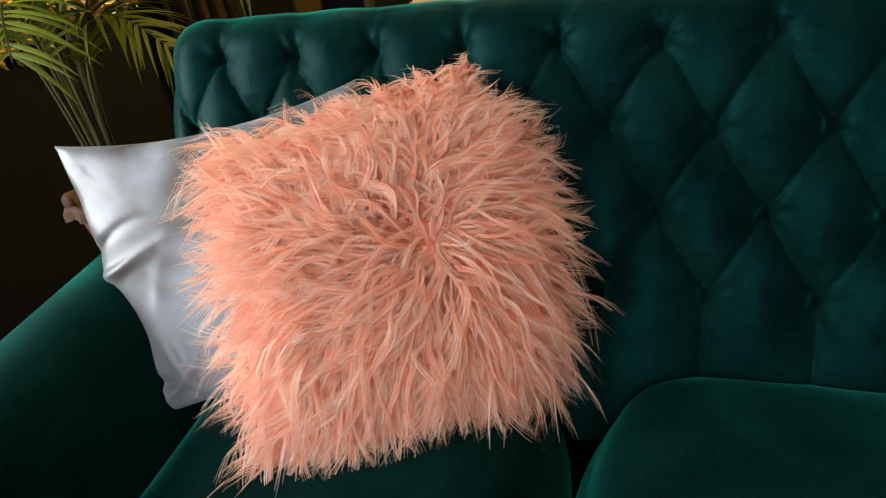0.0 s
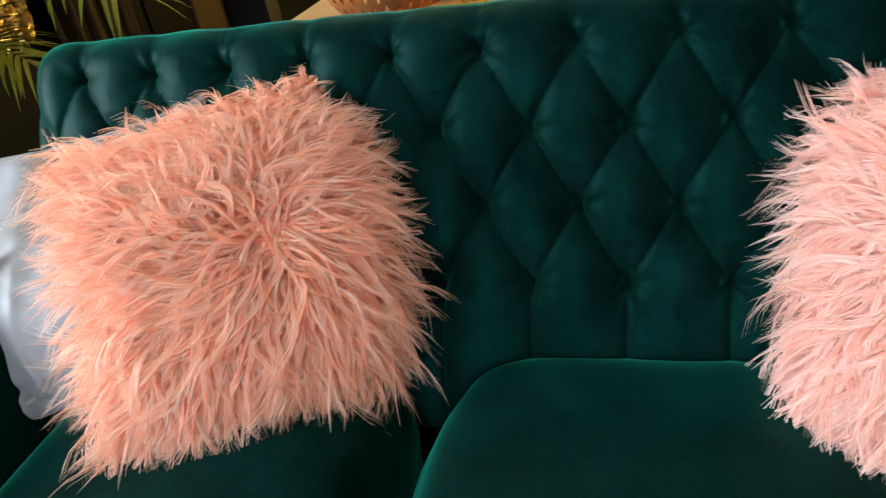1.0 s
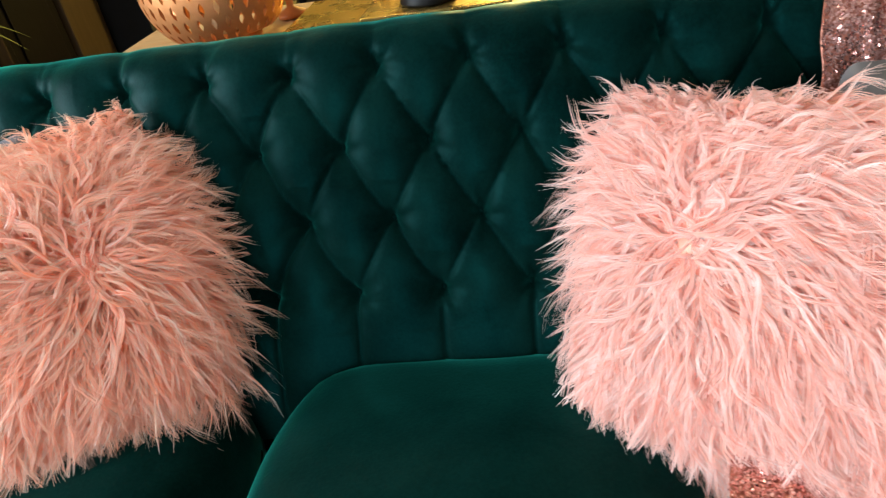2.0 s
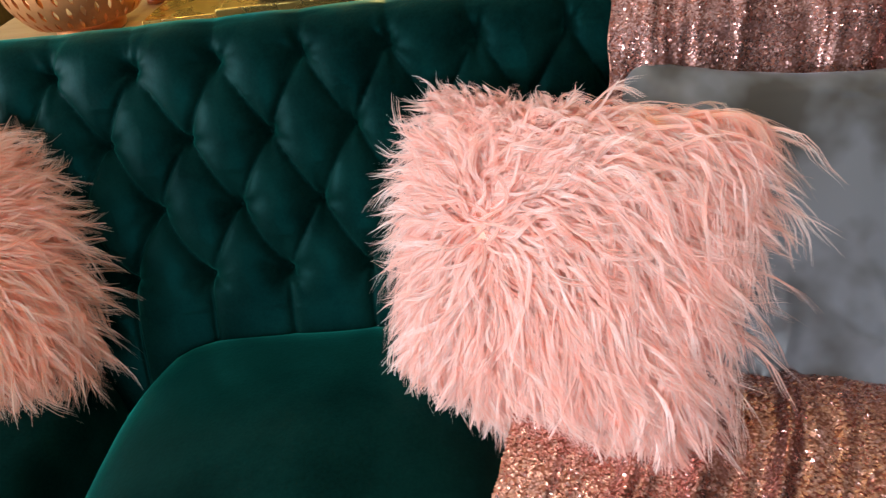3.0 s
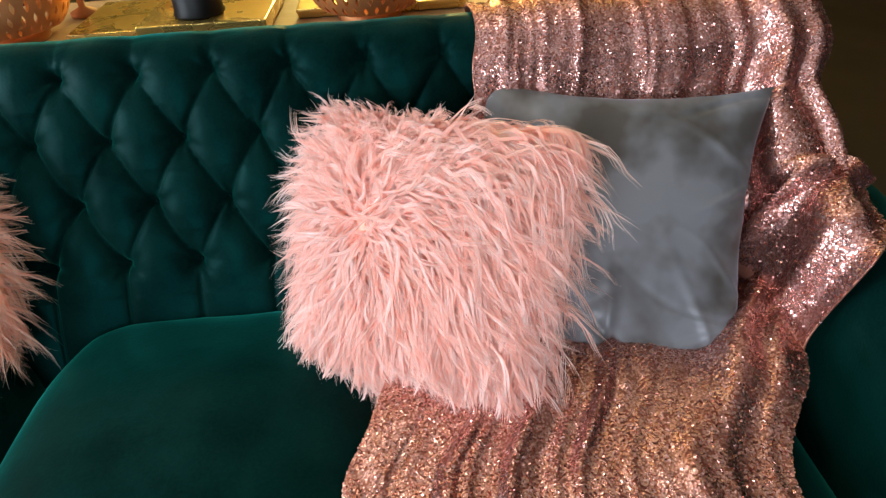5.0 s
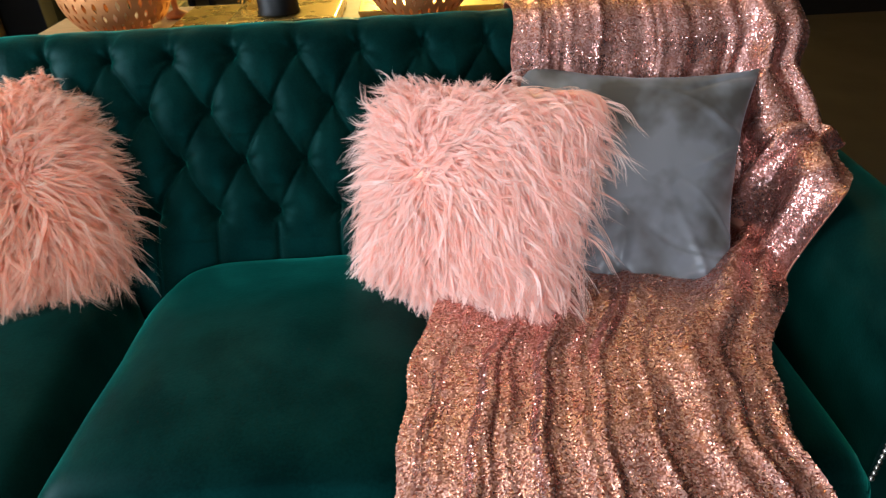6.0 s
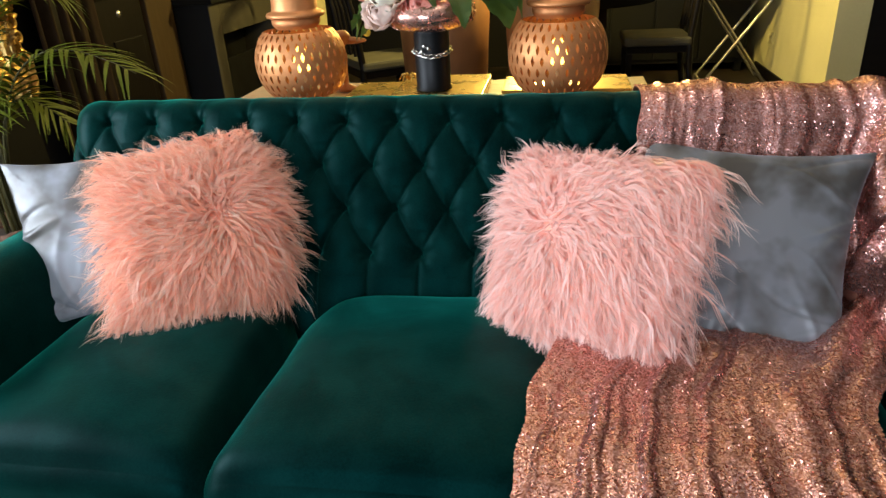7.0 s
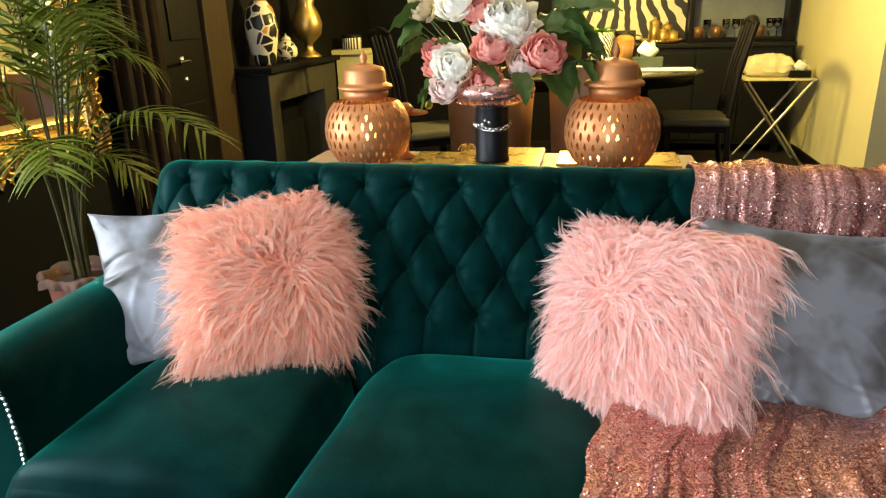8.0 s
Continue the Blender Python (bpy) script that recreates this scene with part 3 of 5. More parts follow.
nrm = -nrm


def ridges(count, seed, v0, v1, u0, u1, high, width, fan, pivot):
    """Loose folds that run down the cloth, fanning out from a gathered line, no two alike."""
    rg = np.random.RandomState(seed)
    out = np.zeros_like(Ug)
    for k in range(count):
        c = u0 + (u1 - u0) * (k + rg.uniform(-0.6, 1.6)) / count
        cu = c + fan * (c - 0.5 * (u0 + u1)) * (Vg - pivot) + 0.005 * np.sin(Vg * rg.uniform(7, 16) + rg.uniform(0, 6)) + rg.uniform(-0.05, 0.05) * (Vg - pivot)
        d = Ug - cu
        w = width * rg.choice([0.45, 0.8, 1.2, 2.2])
        d = d / np.where(d > 0, w * rg.uniform(0.8, 1.3), w)
        m = rg.uniform(v0, v1)
        span = (v1 - v0) * rg.uniform(0.35, 0.8)
        out += high * rg.uniform(0.15, 1.0) * np.exp(-np.abs(d) ** 1.9) * np.exp(-((Vg - m) / span) ** 4)
    return out


wan = smooth_noise(Ug * 3, Vg * 6, 31)
on_seat = np.clip((Vg - 0.44) / 0.10, 0, 1)
fold = ridges(11, 3, 0.46, 1.0, -0.02, 1.0, 0.014, 0.034, 0.9, 0.7) * on_seat
fold += ridges(10, 29, 0.44, 0.80, 0.0, 0.8, 0.008, 0.014, 1.1, 0.6) * on_seat
fold += ridges(12, 5, 0.02, 0.40, 0.0, 0.55, 0.010, 0.015, 0.1, 0.2) * (1 - on_seat)
fold += ridges(5, 7, 0.12, 0.44, 0.55, 1.0, 0.013, 0.050, 0.2, 0.3) * (1 - 0.5 * on_seat)
# sideways sags and dents across the folds
fold *= np.clip(0.75 + 0.6 * smooth_noise(Ug * 7, Vg * 9, 51), 0.2, 1.4)
# pressed flat under the cushion
fold *= 1 - 0.85 * np.clip((0.80 - Ug) / 0.06, 0, 1) * np.clip((Vg - 0.36) / 0.06, 0, 1) * np.clip((0.60 - Vg) / 0.06, 0, 1)
fold += 0.006 * smooth_noise(Ug * 5 + 2 * Vg, Vg * 14, 63)
# gathered bundle that comes down between the cushion and the arm, with a deep valley before it
lane = 0.89 - 0.05 * np.clip((Vg - 0.15) / 0.4, 0, 1) + 0.015 * np.sin(Vg * 21)
fall_v = np.exp(-((Vg - 0.40) / 0.20) ** 4)
fold += 0.050 * np.exp(-((Ug - lane) / 0.045) ** 2) * fall_v + 0.034 * np.exp(-((Ug - lane - 0.09) / 0.03) ** 2) * fall_v
fold -= 0.020 * np.exp(-((Ug - lane + 0.10) / 0.04) ** 2) * fall_v
fold += 0.005 * smooth_noise(Ug * 10, Vg * 20, 12) + 0.004 * smooth_noise(Ug * 24 + 3 * wan, Vg * 16, 17)
rise = 0.012 * np.exp(-((Ug - 0.27) / 0.05) ** 2) * np.clip(1 - Vg / 0.4, 0, 1)
T1 = T0 + nrm * (0.008 + np.maximum(fold, -0.016) + rise)[..., None]
tq = grid_quads(nv, nu)
tv = T1.reshape(-1, 3)
fn = np.cross(tv[tq[:, 1]] - tv[tq[:, 0]], tv[tq[:, 3]] - tv[tq[:, 0]])
if (fn * nrm.reshape(-1, 3)[tq[:, 0]]).sum() < 0:
    tq = tq[:, ::-1]
throw = put_part("throw_blanket", mesh_from("throw_blanket", T1, tq), MESHCLOTH, None)
tagged(throw, "rose gold sequin throw draped over sofa back, seat and arm", "blanket")
sol = throw.modifiers.new("thickness", "SOLIDIFY")
sol.thickness, sol.offset = 0.003, -1

rng = np.random.RandomState(5)
ns = 190000
area = np.linalg.norm(np.cross(np.gradient(T1, axis=1), np.gradient(T1, axis=0)), axis=2)[:-1, :-1]
area[: int(0.06 * nv)] = 0
pick = rng.choice(area.size, ns, p=(area / area.sum()).ravel())
iu, iv = pick % (nu - 1) + rng.rand(ns) * 0.999, pick // (nu - 1) + rng.rand(ns) * 0.999
i0, j0 = iu.astype(int), iv.astype(int)
fu, fv = (iu - i0)[:, None], (iv - j0)[:, None]
C = T1[j0, i0] * (1 - fu) * (1 - fv) + T1[j0, i0 + 1] * fu * (1 - fv) + T1[j0 + 1, i0] * (1 - fu) * fv + T1[j0 + 1, i0 + 1] * fu * fv
g1, g2 = np.gradient(T1, axis=1), np.gradient(T1, axis=0)
N = np.cross(g1, g2)
N /= np.linalg.norm(N, axis=2, keepdims=True) + 1e-9
N = -N
loose = rng.rand(ns, 1) < 0.16
N = N[j0, i0] + rng.randn(ns, 3) * np.where(loose, 0.52, 0.10)
N /= np.linalg.norm(N, axis=1, keepdims=True)
A = np.cross(N, np.array([0.2, 0.9, 0.4]))
A /= np.linalg.norm(A, axis=1, keepdims=True)
B = np.cross(N, A)
rad = rng.uniform(0.0014, 0.0019, ns)[:, None] * np.where(loose, 1.3, 1.0)
C = C + N * 0.0022
six = [C + rad * (math.cos(k * math.pi / 3) * A + math.sin(k * math.pi / 3) * B) for k in range(6)]
seq = mesh_from("sequin_layer", np.stack(six, 1), np.arange(ns * 6).reshape(ns, 6), smooth=False)
tagged(put_part("sequin_layer", seq, SEQUIN, throw, "overlapping shiny rose gold sequins"), kind="stuff")

# ---- console table behind the sofa ----
table = thing("console_table", pose(0.1, 0.58, 0), "pale wooden console table standing behind the sofa", "table")
box("tabletop", -0.64, 0.64, -0.21, 0.21, 0.81, 0.84, OAK, table, r=0.005)
for sx in (-0.58, 0.58):
    for sy in (-0.17, 0.17):
        box("leg", sx - 0.02, sx + 0.02, sy - 0.02, sy + 0.02, 0, 0.81, OAK, table)


def lantern(m, label, cols=32):
    """A lidded ginger-jar lantern of copper, pierced all round with almond holes; a small candle inside."""
    top = thing("lantern", m, label, "lantern", "copper lanterns")
    rows = 9

    def surf(u, v, inset):
        ang = 2 * np.pi * u / cols
        lat = -0.92 + v * 1.84
        r = (0.135 - inset) * np.cos(lat * 1.18) ** 0.75
        return np.stack([r * np.cos(ang), r * np.sin(ang), 0.122 + 0.108 * np.sin(lat * 1.18) / math.sin(0.92 * 1.18)], -1)

    edge = np.array([(0, 0), (.5, 0), (1, 0), (1, .5), (1, 1), (.5, 1), (0, 1), (0, .5)], float)
    verts, quads = [], []
    for r in range(rows):
        open_row = 0 < r < rows - 1
        for c in range(cols):
            sh = 0.5 * (r % 2)
            hole = np.array([(.5, .5)] * 8, float)
            if open_row:
                hw, hv = 0.20, 0.45
                hole = np.array([(.5 - hw * .6, .5 - hv * .55), (.5, .5 - hv), (.5 + hw * .6, .5 - hv * .55), (.5 + hw, .5), (.5 + hw * .6, .5 + hv * .55), (.5, .5 + hv), (.5 - hw * .6, .5 + hv * .55), (.5 - hw, .5)])
            b = len(verts) * 8
            for ring, ins in ((edge, 0), (hole, 0.0), (hole, 0.006), (edge, 0.006)):
                verts.append(surf(ring[:, 0] + c + sh, (ring[:, 1] + r) / rows, ins))
            for k in range(8):
                n = (k + 1) % 8
                for l in range(3):
                    quads.append((b + l * 8 + k, b + l * 8 + n, b + l * 8 + 8 + n, b + l * 8 + 8 + k))
    me = mesh_from("jar", np.concatenate(verts), np.array(quads), smooth=False, weld=True)
    put_part("jar", me, COPPER, top, "copper jar pierced with almond holes")
    put_part("foot", lathe("foot", [(0.0001, 0.0), (0.062, 0.0), (0.066, 0.006), (0.066, 0.016), (0.058, 0.024), (0.0001, 0.024)]), COPPER, top)
    put_part("neck", lathe("neck", [(0.058, 0.218), (0.066, 0.226), (0.070, 0.232), (0.070, 0.246), (0.062, 0.250)]), COPPER, top)
    lid = put_part("lid", lathe("lid", [(0.064, 0.248), (0.082, 0.250), (0.085, 0.256), (0.080, 0.263), (0.068, 0.266), (0.066, 0.272), (0.064, 0.304), (0.058, 0.314), (0.030, 0.322), (0.012, 0.326), (0.0001, 0.327)]), COPPER, top, "domed copper lid")
    put_part("finial", lathe("finial", [(0.010, 0.324), (0.008, 0.330), (0.0125, 0.338), (0.012, 0.346), (0.007, 0.358), (0.003, 0.366), (0.0001, 0.367)], 20), COPPER, lid)
    put_part("candle", lathe("candle", [(0.0001, 0.024), (0.022, 0.024), (0.022, 0.085), (0.0001, 0.085)], 16), CANDLE, top, "ivory candle")
    put_part("flame", lathe("flame", [(0.0001, 0.086), (0.022, 0.096), (0.027, 0.118), (0.015, 0.155), (0.0001, 0.172)], 12), FLAME, top, "small yellow glow")
    return top


CANDLE = mat("candle_wax", (0.75, 0.60, 0.35), rough=0.5)
FLAME = mat("candle_glow", (1.0, 0.7, 0.2), rough=0.5, bump=0, glow=((1.0, 0.62, 0.10), 7.0))
lantern(pose(-0.28, 0.50, 0.842), "copper ginger-jar lantern with pierced sides on the console table")
lantern(pose(0.47, 0.50, 0.842) @ Matrix.Scale(1.02, 4), "copper ginger-jar lantern with pierced sides on the console table")

# ---- small things on the console table ----
gold_boxes = ((-0.16, 0.03, 0.46, 0.70, 0.842, 0.858), (0.00, 0.265, 0.42, 0.70, 0.842, 0.876), (0.31, 0.68, 0.52, 0.72, 0.842, 0.862))
for x0, x1, y0, y1, z0, z1 in gold_boxes:
    g = thing("gift_box", pose((x0 + x1) / 2, (y0 + y1) / 2, z0), "flat box wrapped in shiny gold foil on the console table", "box", "gold boxes")
    hx, hy, hz = (x1 - x0) / 2, (y1 - y0) / 2, z1 - z0
    box("base", -hx + 0.003, hx - 0.003, -hy + 0.003, hy - 0.003, 0, hz * 0.6, GOLDFOIL, g, r=0.002)
    box("lid", -hx, hx, -hy, hy, hz * 0.45, hz, GOLDFOIL, g, r=0.003)
ribbon = thing("ribbon_bow", pose(0.02, 0.60, 0.876), "small crinkled gold ribbon bow on a foil box", "ribbon")
for k in range(6):
    a = k * 1.05
    pts = [(0.022 * t * math.cos(a) * 1.4, 0.022 * t * math.sin(a) * 1.4, 0.006 + 0.02 * math.sin(t * 3.1)) for t in np.linspace(0, 1, 8)]
    put_part("loop", tube("loop", pts, 0.0025, 6), GOLDFOIL, ribbon)

# carved ornament with a yellow ball, behind the lantern
ORANGE = mat("orange_lacquer", (0.55, 0.20, 0.05), (0.45, 0.15, 0.04), rough=0.4)
YELLOW = mat("yellow_lacquer", (0.80, 0.58, 0.05), (0.72, 0.50, 0.04), rough=0.35)
orn = thing("carved_ornament", pose(-0.20, 0.66, 0.842), "orange carved wooden ornament with a yellow ball on top", "ornament")
put_part("stem", lathe("stem", [(0.0001, 0), (0.03, 0), (0.03, 0.01), (0.008, 0.02), (0.008, 0.14), (0.025, 0.15), (0.028, 0.17), (0.015, 0.185), (0.0001, 0.187)], 20), ORANGE, orn)
put_part("beak", lathe("beak", [(0.012, 0), (0.010, 0.03), (0.005, 0.055), (0.0001, 0.06)], 12), ORANGE, orn, "", pose(0.02, 0, 0.155, 0, 90, 0))
put_part("ball", lathe("ball", [(0.013 * math.sin(t), -0.013 * math.cos(t)) for t in np.linspace(0.01, 3.13, 12)], 16), YELLOW, orn, "bright yellow ball", pose(0.082, 0, 0.178))

# ---- flower vase ----
SILVER = mat("silver_chain", (0.75, 0.72, 0.66), (0.6, 0.57, 0.5), rough=0.2, metal=1.0, bump=0.02)
GLITTER = sequin_mat("rose_glitter", (0.45, 0.20, 0.15), (0.85, 0.52, 0.42))
vase = thing("flower_vase", pose(0.117, 0.49, 0.878), "black column vase with a glittering rose bowl and silver chain", "vase")
put_part("column", lathe("column", [(0.0001, 0), (0.052, 0), (0.053, 0.004), (0.050, 0.01), (0.050, 0.16), (0.052, 0.168), (0.0001, 0.17)]), BLACK, vase)
bowl = put_part("bowl", lathe("bowl", [(0.0001, 0.168), (0.075, 0.168), (0.112, 0.182), (0.128, 0.205), (0.122, 0.228), (0.095, 0.245), (0.070, 0.250), (0.064, 0.246), (0.060, 0.20), (0.0001, 0.19)], 48), GLITTER, vase, "rose gold glitter bowl")
rg = np.random.RandomState(9)
n = 1500
lat, az = rg.uniform(0.175, 0.243, n), rg.uniform(0, 6.28, n)
rr = np.interp(lat, [0.168, 0.182, 0.205, 0.228, 0.245], [0.075, 0.112, 0.128, 0.122, 0.095]) + 0.001
C = np.stack([rr * np.cos(az), rr * np.sin(az), lat], -1)
O = rg.randn(n, 4, 3) * 0.0028
tagged(put_part("glitter", mesh_from("glitter", C[:, None] + O, np.arange(n * 4).reshape(n, 4)[:, [0, 1, 2]], smooth=False), GLITTER, bowl), kind="stuff")
link = lathe("chain_link", [(0.006 + 0.0016 * math.cos(t), 0.0016 * math.sin(t)) for t in np.linspace(0, 6.283, 9)], 10)
for k in range(30):
    a = k / 30 * 6.283
    sag = 0.105 + 0.006 * math.sin(a * 2.0 + 1)
    put_part("chain_link", link, SILVER, vase, "", pose(0.054 * math.cos(a), 0.054 * math.sin(a), sag, 90 if k % 2 else 35, 0, math.degrees(a) + 90))
for k, (dx, dz) in enumerate(((-0.012, 0.022), (0.0, 0.016), (-0.02, 0.01))):
    put_part("charm", lathe("charm", [(0.0001, -0.006), (0.006, 0), (0.0001, 0.006)], 8), SILVER, vase, "", pose(dx, -0.056, 0.105 + dz))


def add_petals(parent, material, r, count, seed, ruffle=0.10, openness=0.55):
    """Cupped, ruffled petals round a centre, tight inside and open outside, each a part."""
    rg = np.random.RandomState(seed)
    nn = 7
    quads = grid_quads(nn, nn)
    for i in range(count):
        f = i / (count - 1)
        rho = r * (0.30 + 0.70 * f ** 0.8) * rg.uniform(0.92, 1.08)
        az = i * 2.399 + rg.uniform(-0.2, 0.2)
        tip = 0.25 + (openness + 0.75) * f ** 1.2 + rg.uniform(-0.12, 0.12)
        s, w = np.meshgrid(np.linspace(0, 1, nn), np.linspace(-1, 1, nn), indexing="ij")
        th = (2.7 - (2.7 - tip) * s)
        half = (0.95 - 0.25 * f) * np.sin(np.clip(0.35 + s * 2.3, 0, 2.9)) ** 0.8
        al = az + half * w / np.maximum(np.sin(np.clip(th, 0.5, 2.6)), 0.5)
        rad = rho * (1 + ruffle * s ** 2 * np.sin(4 * w + i) + 0.18 * s ** 3 * f - 0.06 * w ** 2)
        P = np.stack([rad * np.sin(th) * np.cos(al), rad * np.sin(th) * np.sin(al), rad * np.cos(th)], -1)
        put_part("petal", mesh_from("petal", P, quads), material, parent)


def petal_mat(name, a, b):
    return thin(mat(name, a, b, rough=0.6, scale=30, fine=150, bump=0.1, spec=0.25), 0.4)


P_WHITE = petal_mat("white_petal", (0.97, 0.95, 0.86), (0.95, 0.91, 0.80))
P_BLUSH = petal_mat("blush_petal", (0.92, 0.70, 0.62), (0.94, 0.86, 0.78))
P_CORAL = petal_mat("coral_petal", (0.88, 0.35, 0.27), (0.94, 0.57, 0.48))
P_CREAM = petal_mat("cream_petal", (0.72, 0.60, 0.36), (0.66, 0.52, 0.30))
STEM = thin(mat("silk_leaf_green", (0.085, 0.14, 0.028), (0.05, 0.095, 0.018), rough=0.45, scale=20, fine=90, bump=0.1), 0.25)
flowers = (
    ("white_peony", 0.015, 0.41, 1.165, 0.052, P_WHITE, 26, -70, -20, "white silk peony with soft cupped petals"),
    ("blush_peony", -0.005, 0.40, 1.105, 0.042, P_BLUSH, 26, -75, -25, "blush white silk peony with a pink heart"),
    ("coral_peony", 0.105, 0.41, 1.115, 0.046, P_CORAL, 34, -70, 5, "coral pink silk peony with ruffled petals"),
    ("coral_peony", 0.125, 0.43, 1.215, 0.046, P_CORAL, 34, -60, 0, "coral pink silk peony with ruffled petals"),
    ("coral_rose", 0.275, 0.42, 1.195, 0.050, P_CORAL, 40, -72, 25, "coral pink open silk rose at the bouquet's edge"),
    ("white_mum", 0.165, 0.47, 1.285, 0.070, P_WHITE, 60, -50, 8, "large white silk flower with narrow ruffled petals"),
    ("white_peony", 0.015, 0.46, 1.335, 0.046, P_WHITE, 26, -60, -10, "white silk peony bud high in the bouquet"),
    ("coral_peony", 0.075, 0.47, 1.315, 0.038, P_CORAL, 30, -60, 0, "small coral pink silk peony between white blooms"),
    ("coral_bud", -0.052, 0.48, 1.20, 0.036, P_CORAL, 24, -60, -45, "half-hidden coral silk bloom at the bouquet's edge"),
    ("coral_bud", -0.06, 0.49, 1.155, 0.030, P_CORAL, 24, -60, -45, "half-hidden coral silk bloom at the bouquet's edge"),
    ("cream_lily", -0.095, 0.50, 1.325, 0.044, P_CREAM, 12, -60, -35, "cream silk bloom at the bouquet's upper edge"),
    ("pale_hydrangea", 0.215, 0.45, 1.165, 0.040, P_BLUSH, 44, -60, 20, "pale blush silk bloom low in the bouquet"),
)
base = Vector((0.117, 0.49, 1.10))
for k, (nm, x, y, z, r, pm, cnt, rx, ry, lab) in enumerate(flowers):
    f = thing(nm, pose(x, y, z, -rx * 0.9, ry, 0), lab, "flower", "bouquet flowers")
    add_petals(f, pm, r * 1.14, cnt, 40 + k, 0.16 if "mum" in nm else 0.10, 0.75 if "mum" in nm else 0.5)
    inv = f.matrix_world.inverted()
    e = [inv @ (base.lerp(Vector((x, y, z)), t) - Vector((0, 0, 0.02 * math.sin(t * 3.1)))) for t in np.linspace(0, 1, 6)]
    put_part("stalk", tube("stalk", [tuple(v) for v in e], 0.0022, 6), STEM, f)


def leaf_mesh(name, length, width, cup, seed, lobes=0.0):
    """One broad leaf with a folded midrib and a wavy edge, along +x."""
    s, w = np.meshgrid(np.linspace(0, 1, 14), np.linspace(-1, 1, 9), indexing="ij")
    half = width * np.sin(np.pi * s ** 0.75) ** 0.8 * (1 + lobes * np.abs(np.sin(s * 12)))
    z = cup * np.abs(w) * half * 1.2 - 0.35 * length * s ** 2 + 0.004 * np.sin(s * 20 + seed) * np.abs(w) + 0.0015 * np.cos(s * 60) * np.abs(w)
    me = mesh_from(name, np.stack([length * s, half * w, z], -1), grid_quads(14, 9))
    return me


leaves = (
    (0.30, 0.45, 1.16, 0.09, 0.048, -25, 55, 20), (0.36, 0.46, 1.17, 0.10, 0.045, 10, 60, -10), (0.33, 0.52, 1.24, 0.15, 0.075, 20, 20, 30), (0.26, 0.55, 1.27, 0.16, 0.070, 40, -25, 0),
    (0.35, 0.52, 1.30, 0.13, 0.060, 5, -30, 25), (0.20, 0.42, 1.145, 0.10, 0.030, -60, 60, 0), (0.09, 0.40, 1.17, 0.09, 0.026, -20, 40, 10), (-0.04, 0.50, 1.13, 0.12, 0.055, 200, 70, 0),
    (-0.06, 0.52, 1.22, 0.12, 0.055, 190, 20, 20), (-0.02, 0.53, 1.28, 0.14, 0.055, 170, -20, 0), (-0.08, 0.53, 1.30, 0.12, 0.060, 200, 0, 30), (0.05, 0.46, 1.27, 0.10, 0.030, 110, -40, 0),
    (-0.03, 0.47, 1.07, 0.07, 0.028, 210, 30, 40), (0.22, 0.56, 1.33, 0.13, 0.060, 60, -45, 0), (0.03, 0.44, 1.225, 0.10, 0.028, 150, -10, 20), (0.38, 0.50, 1.17, 0.08, 0.042, 10, 45, 0), (0.34, 0.47, 1.22, 0.09, 0.050, 25, 10, 20), (0.30, 0.50, 1.20, 0.10, 0.05, 50, 0, -15), (-0.08, 0.47, 1.25, 0.08, 0.04, 195, 15, 10), (-0.05, 0.45, 1.10, 0.07, 0.032, 170, 40, 0),
    (0.27, 0.50, 1.27, 0.13, 0.060, -15, -10, 35), (0.29, 0.54, 1.31, 0.14, 0.065, 15, -20, 20), (0.31, 0.49, 1.25, 0.11, 0.058, -5, 25, -25), (0.35, 0.50, 1.235, 0.10, 0.055, -20, 35, 15),
    (0.28, 0.46, 1.15, 0.12, 0.060, -35, 60, 10), (0.33, 0.48, 1.145, 0.09, 0.050, -10, 70, -20), (0.24, 0.55, 1.23, 0.13, 0.06, 5, 0, 60), (-0.09, 0.51, 1.27, 0.10, 0.05, 185, 30, -30), (-0.10, 0.52, 1.23, 0.10, 0.048, 200, 45, 15),
)
foliage = thing("bouquet_foliage", pose(0.117, 0.49, 1.08), "dark green silk leaves of the bouquet in the vase", "foliage")
for k, (x, y, z, ln, wd, az, dip, roll) in enumerate(leaves):
    lf = put_part("leaf", leaf_mesh("leaf", ln, wd, 0.25, k, 0.06), STEM, foliage, "", pose(x - 0.117, y - 0.49, z - 1.08, roll, dip * 0.6, az))
    e = [Vector((0, 0, 0.02)).lerp(Vector((x - 0.117, y - 0.49, z - 1.08)), t) for t in np.linspace(0, 1, 4)]
    put_part("stalk", tube("stalk", [tuple(v) for v in e], 0.002, 6), STEM, foliage)


# ---- palm in its pot ----
pot = thing("plant_pot", pose(-1.515, 0.57, 0), "terracotta pot with a ruffled cloth rim beside the sofa", "pot")
put_part("shell", lathe("shell", [(0.0001, 0), (0.088, 0), (0.095, 0.015), (0.125, 0.365), (0.132, 0.385), (0.122, 0.385), (0.116, 0.35), (0.0001, 0.345)], 48), TERRA, pot)
a = np.linspace(0, 2 * np.pi, 160, endpoint=False)
rows = []
for k, (r, z, wv) in enumerate(((0.113, 0.36, 0.002), (0.124, 0.398, 0.004), (0.138, 0.404, 0.006), (0.146, 0.390, 0.008), (0.146, 0.368, 0.010))):
    rad = r + wv * np.sin(a * 11 + np.sin(a * 3)) + 0.5 * wv * np.sin(a * 23)
    rows.append(np.stack([rad * np.cos(a), rad * np.sin(a), z + wv * 0.8 * np.sin(a * 7 + 1)], -1))
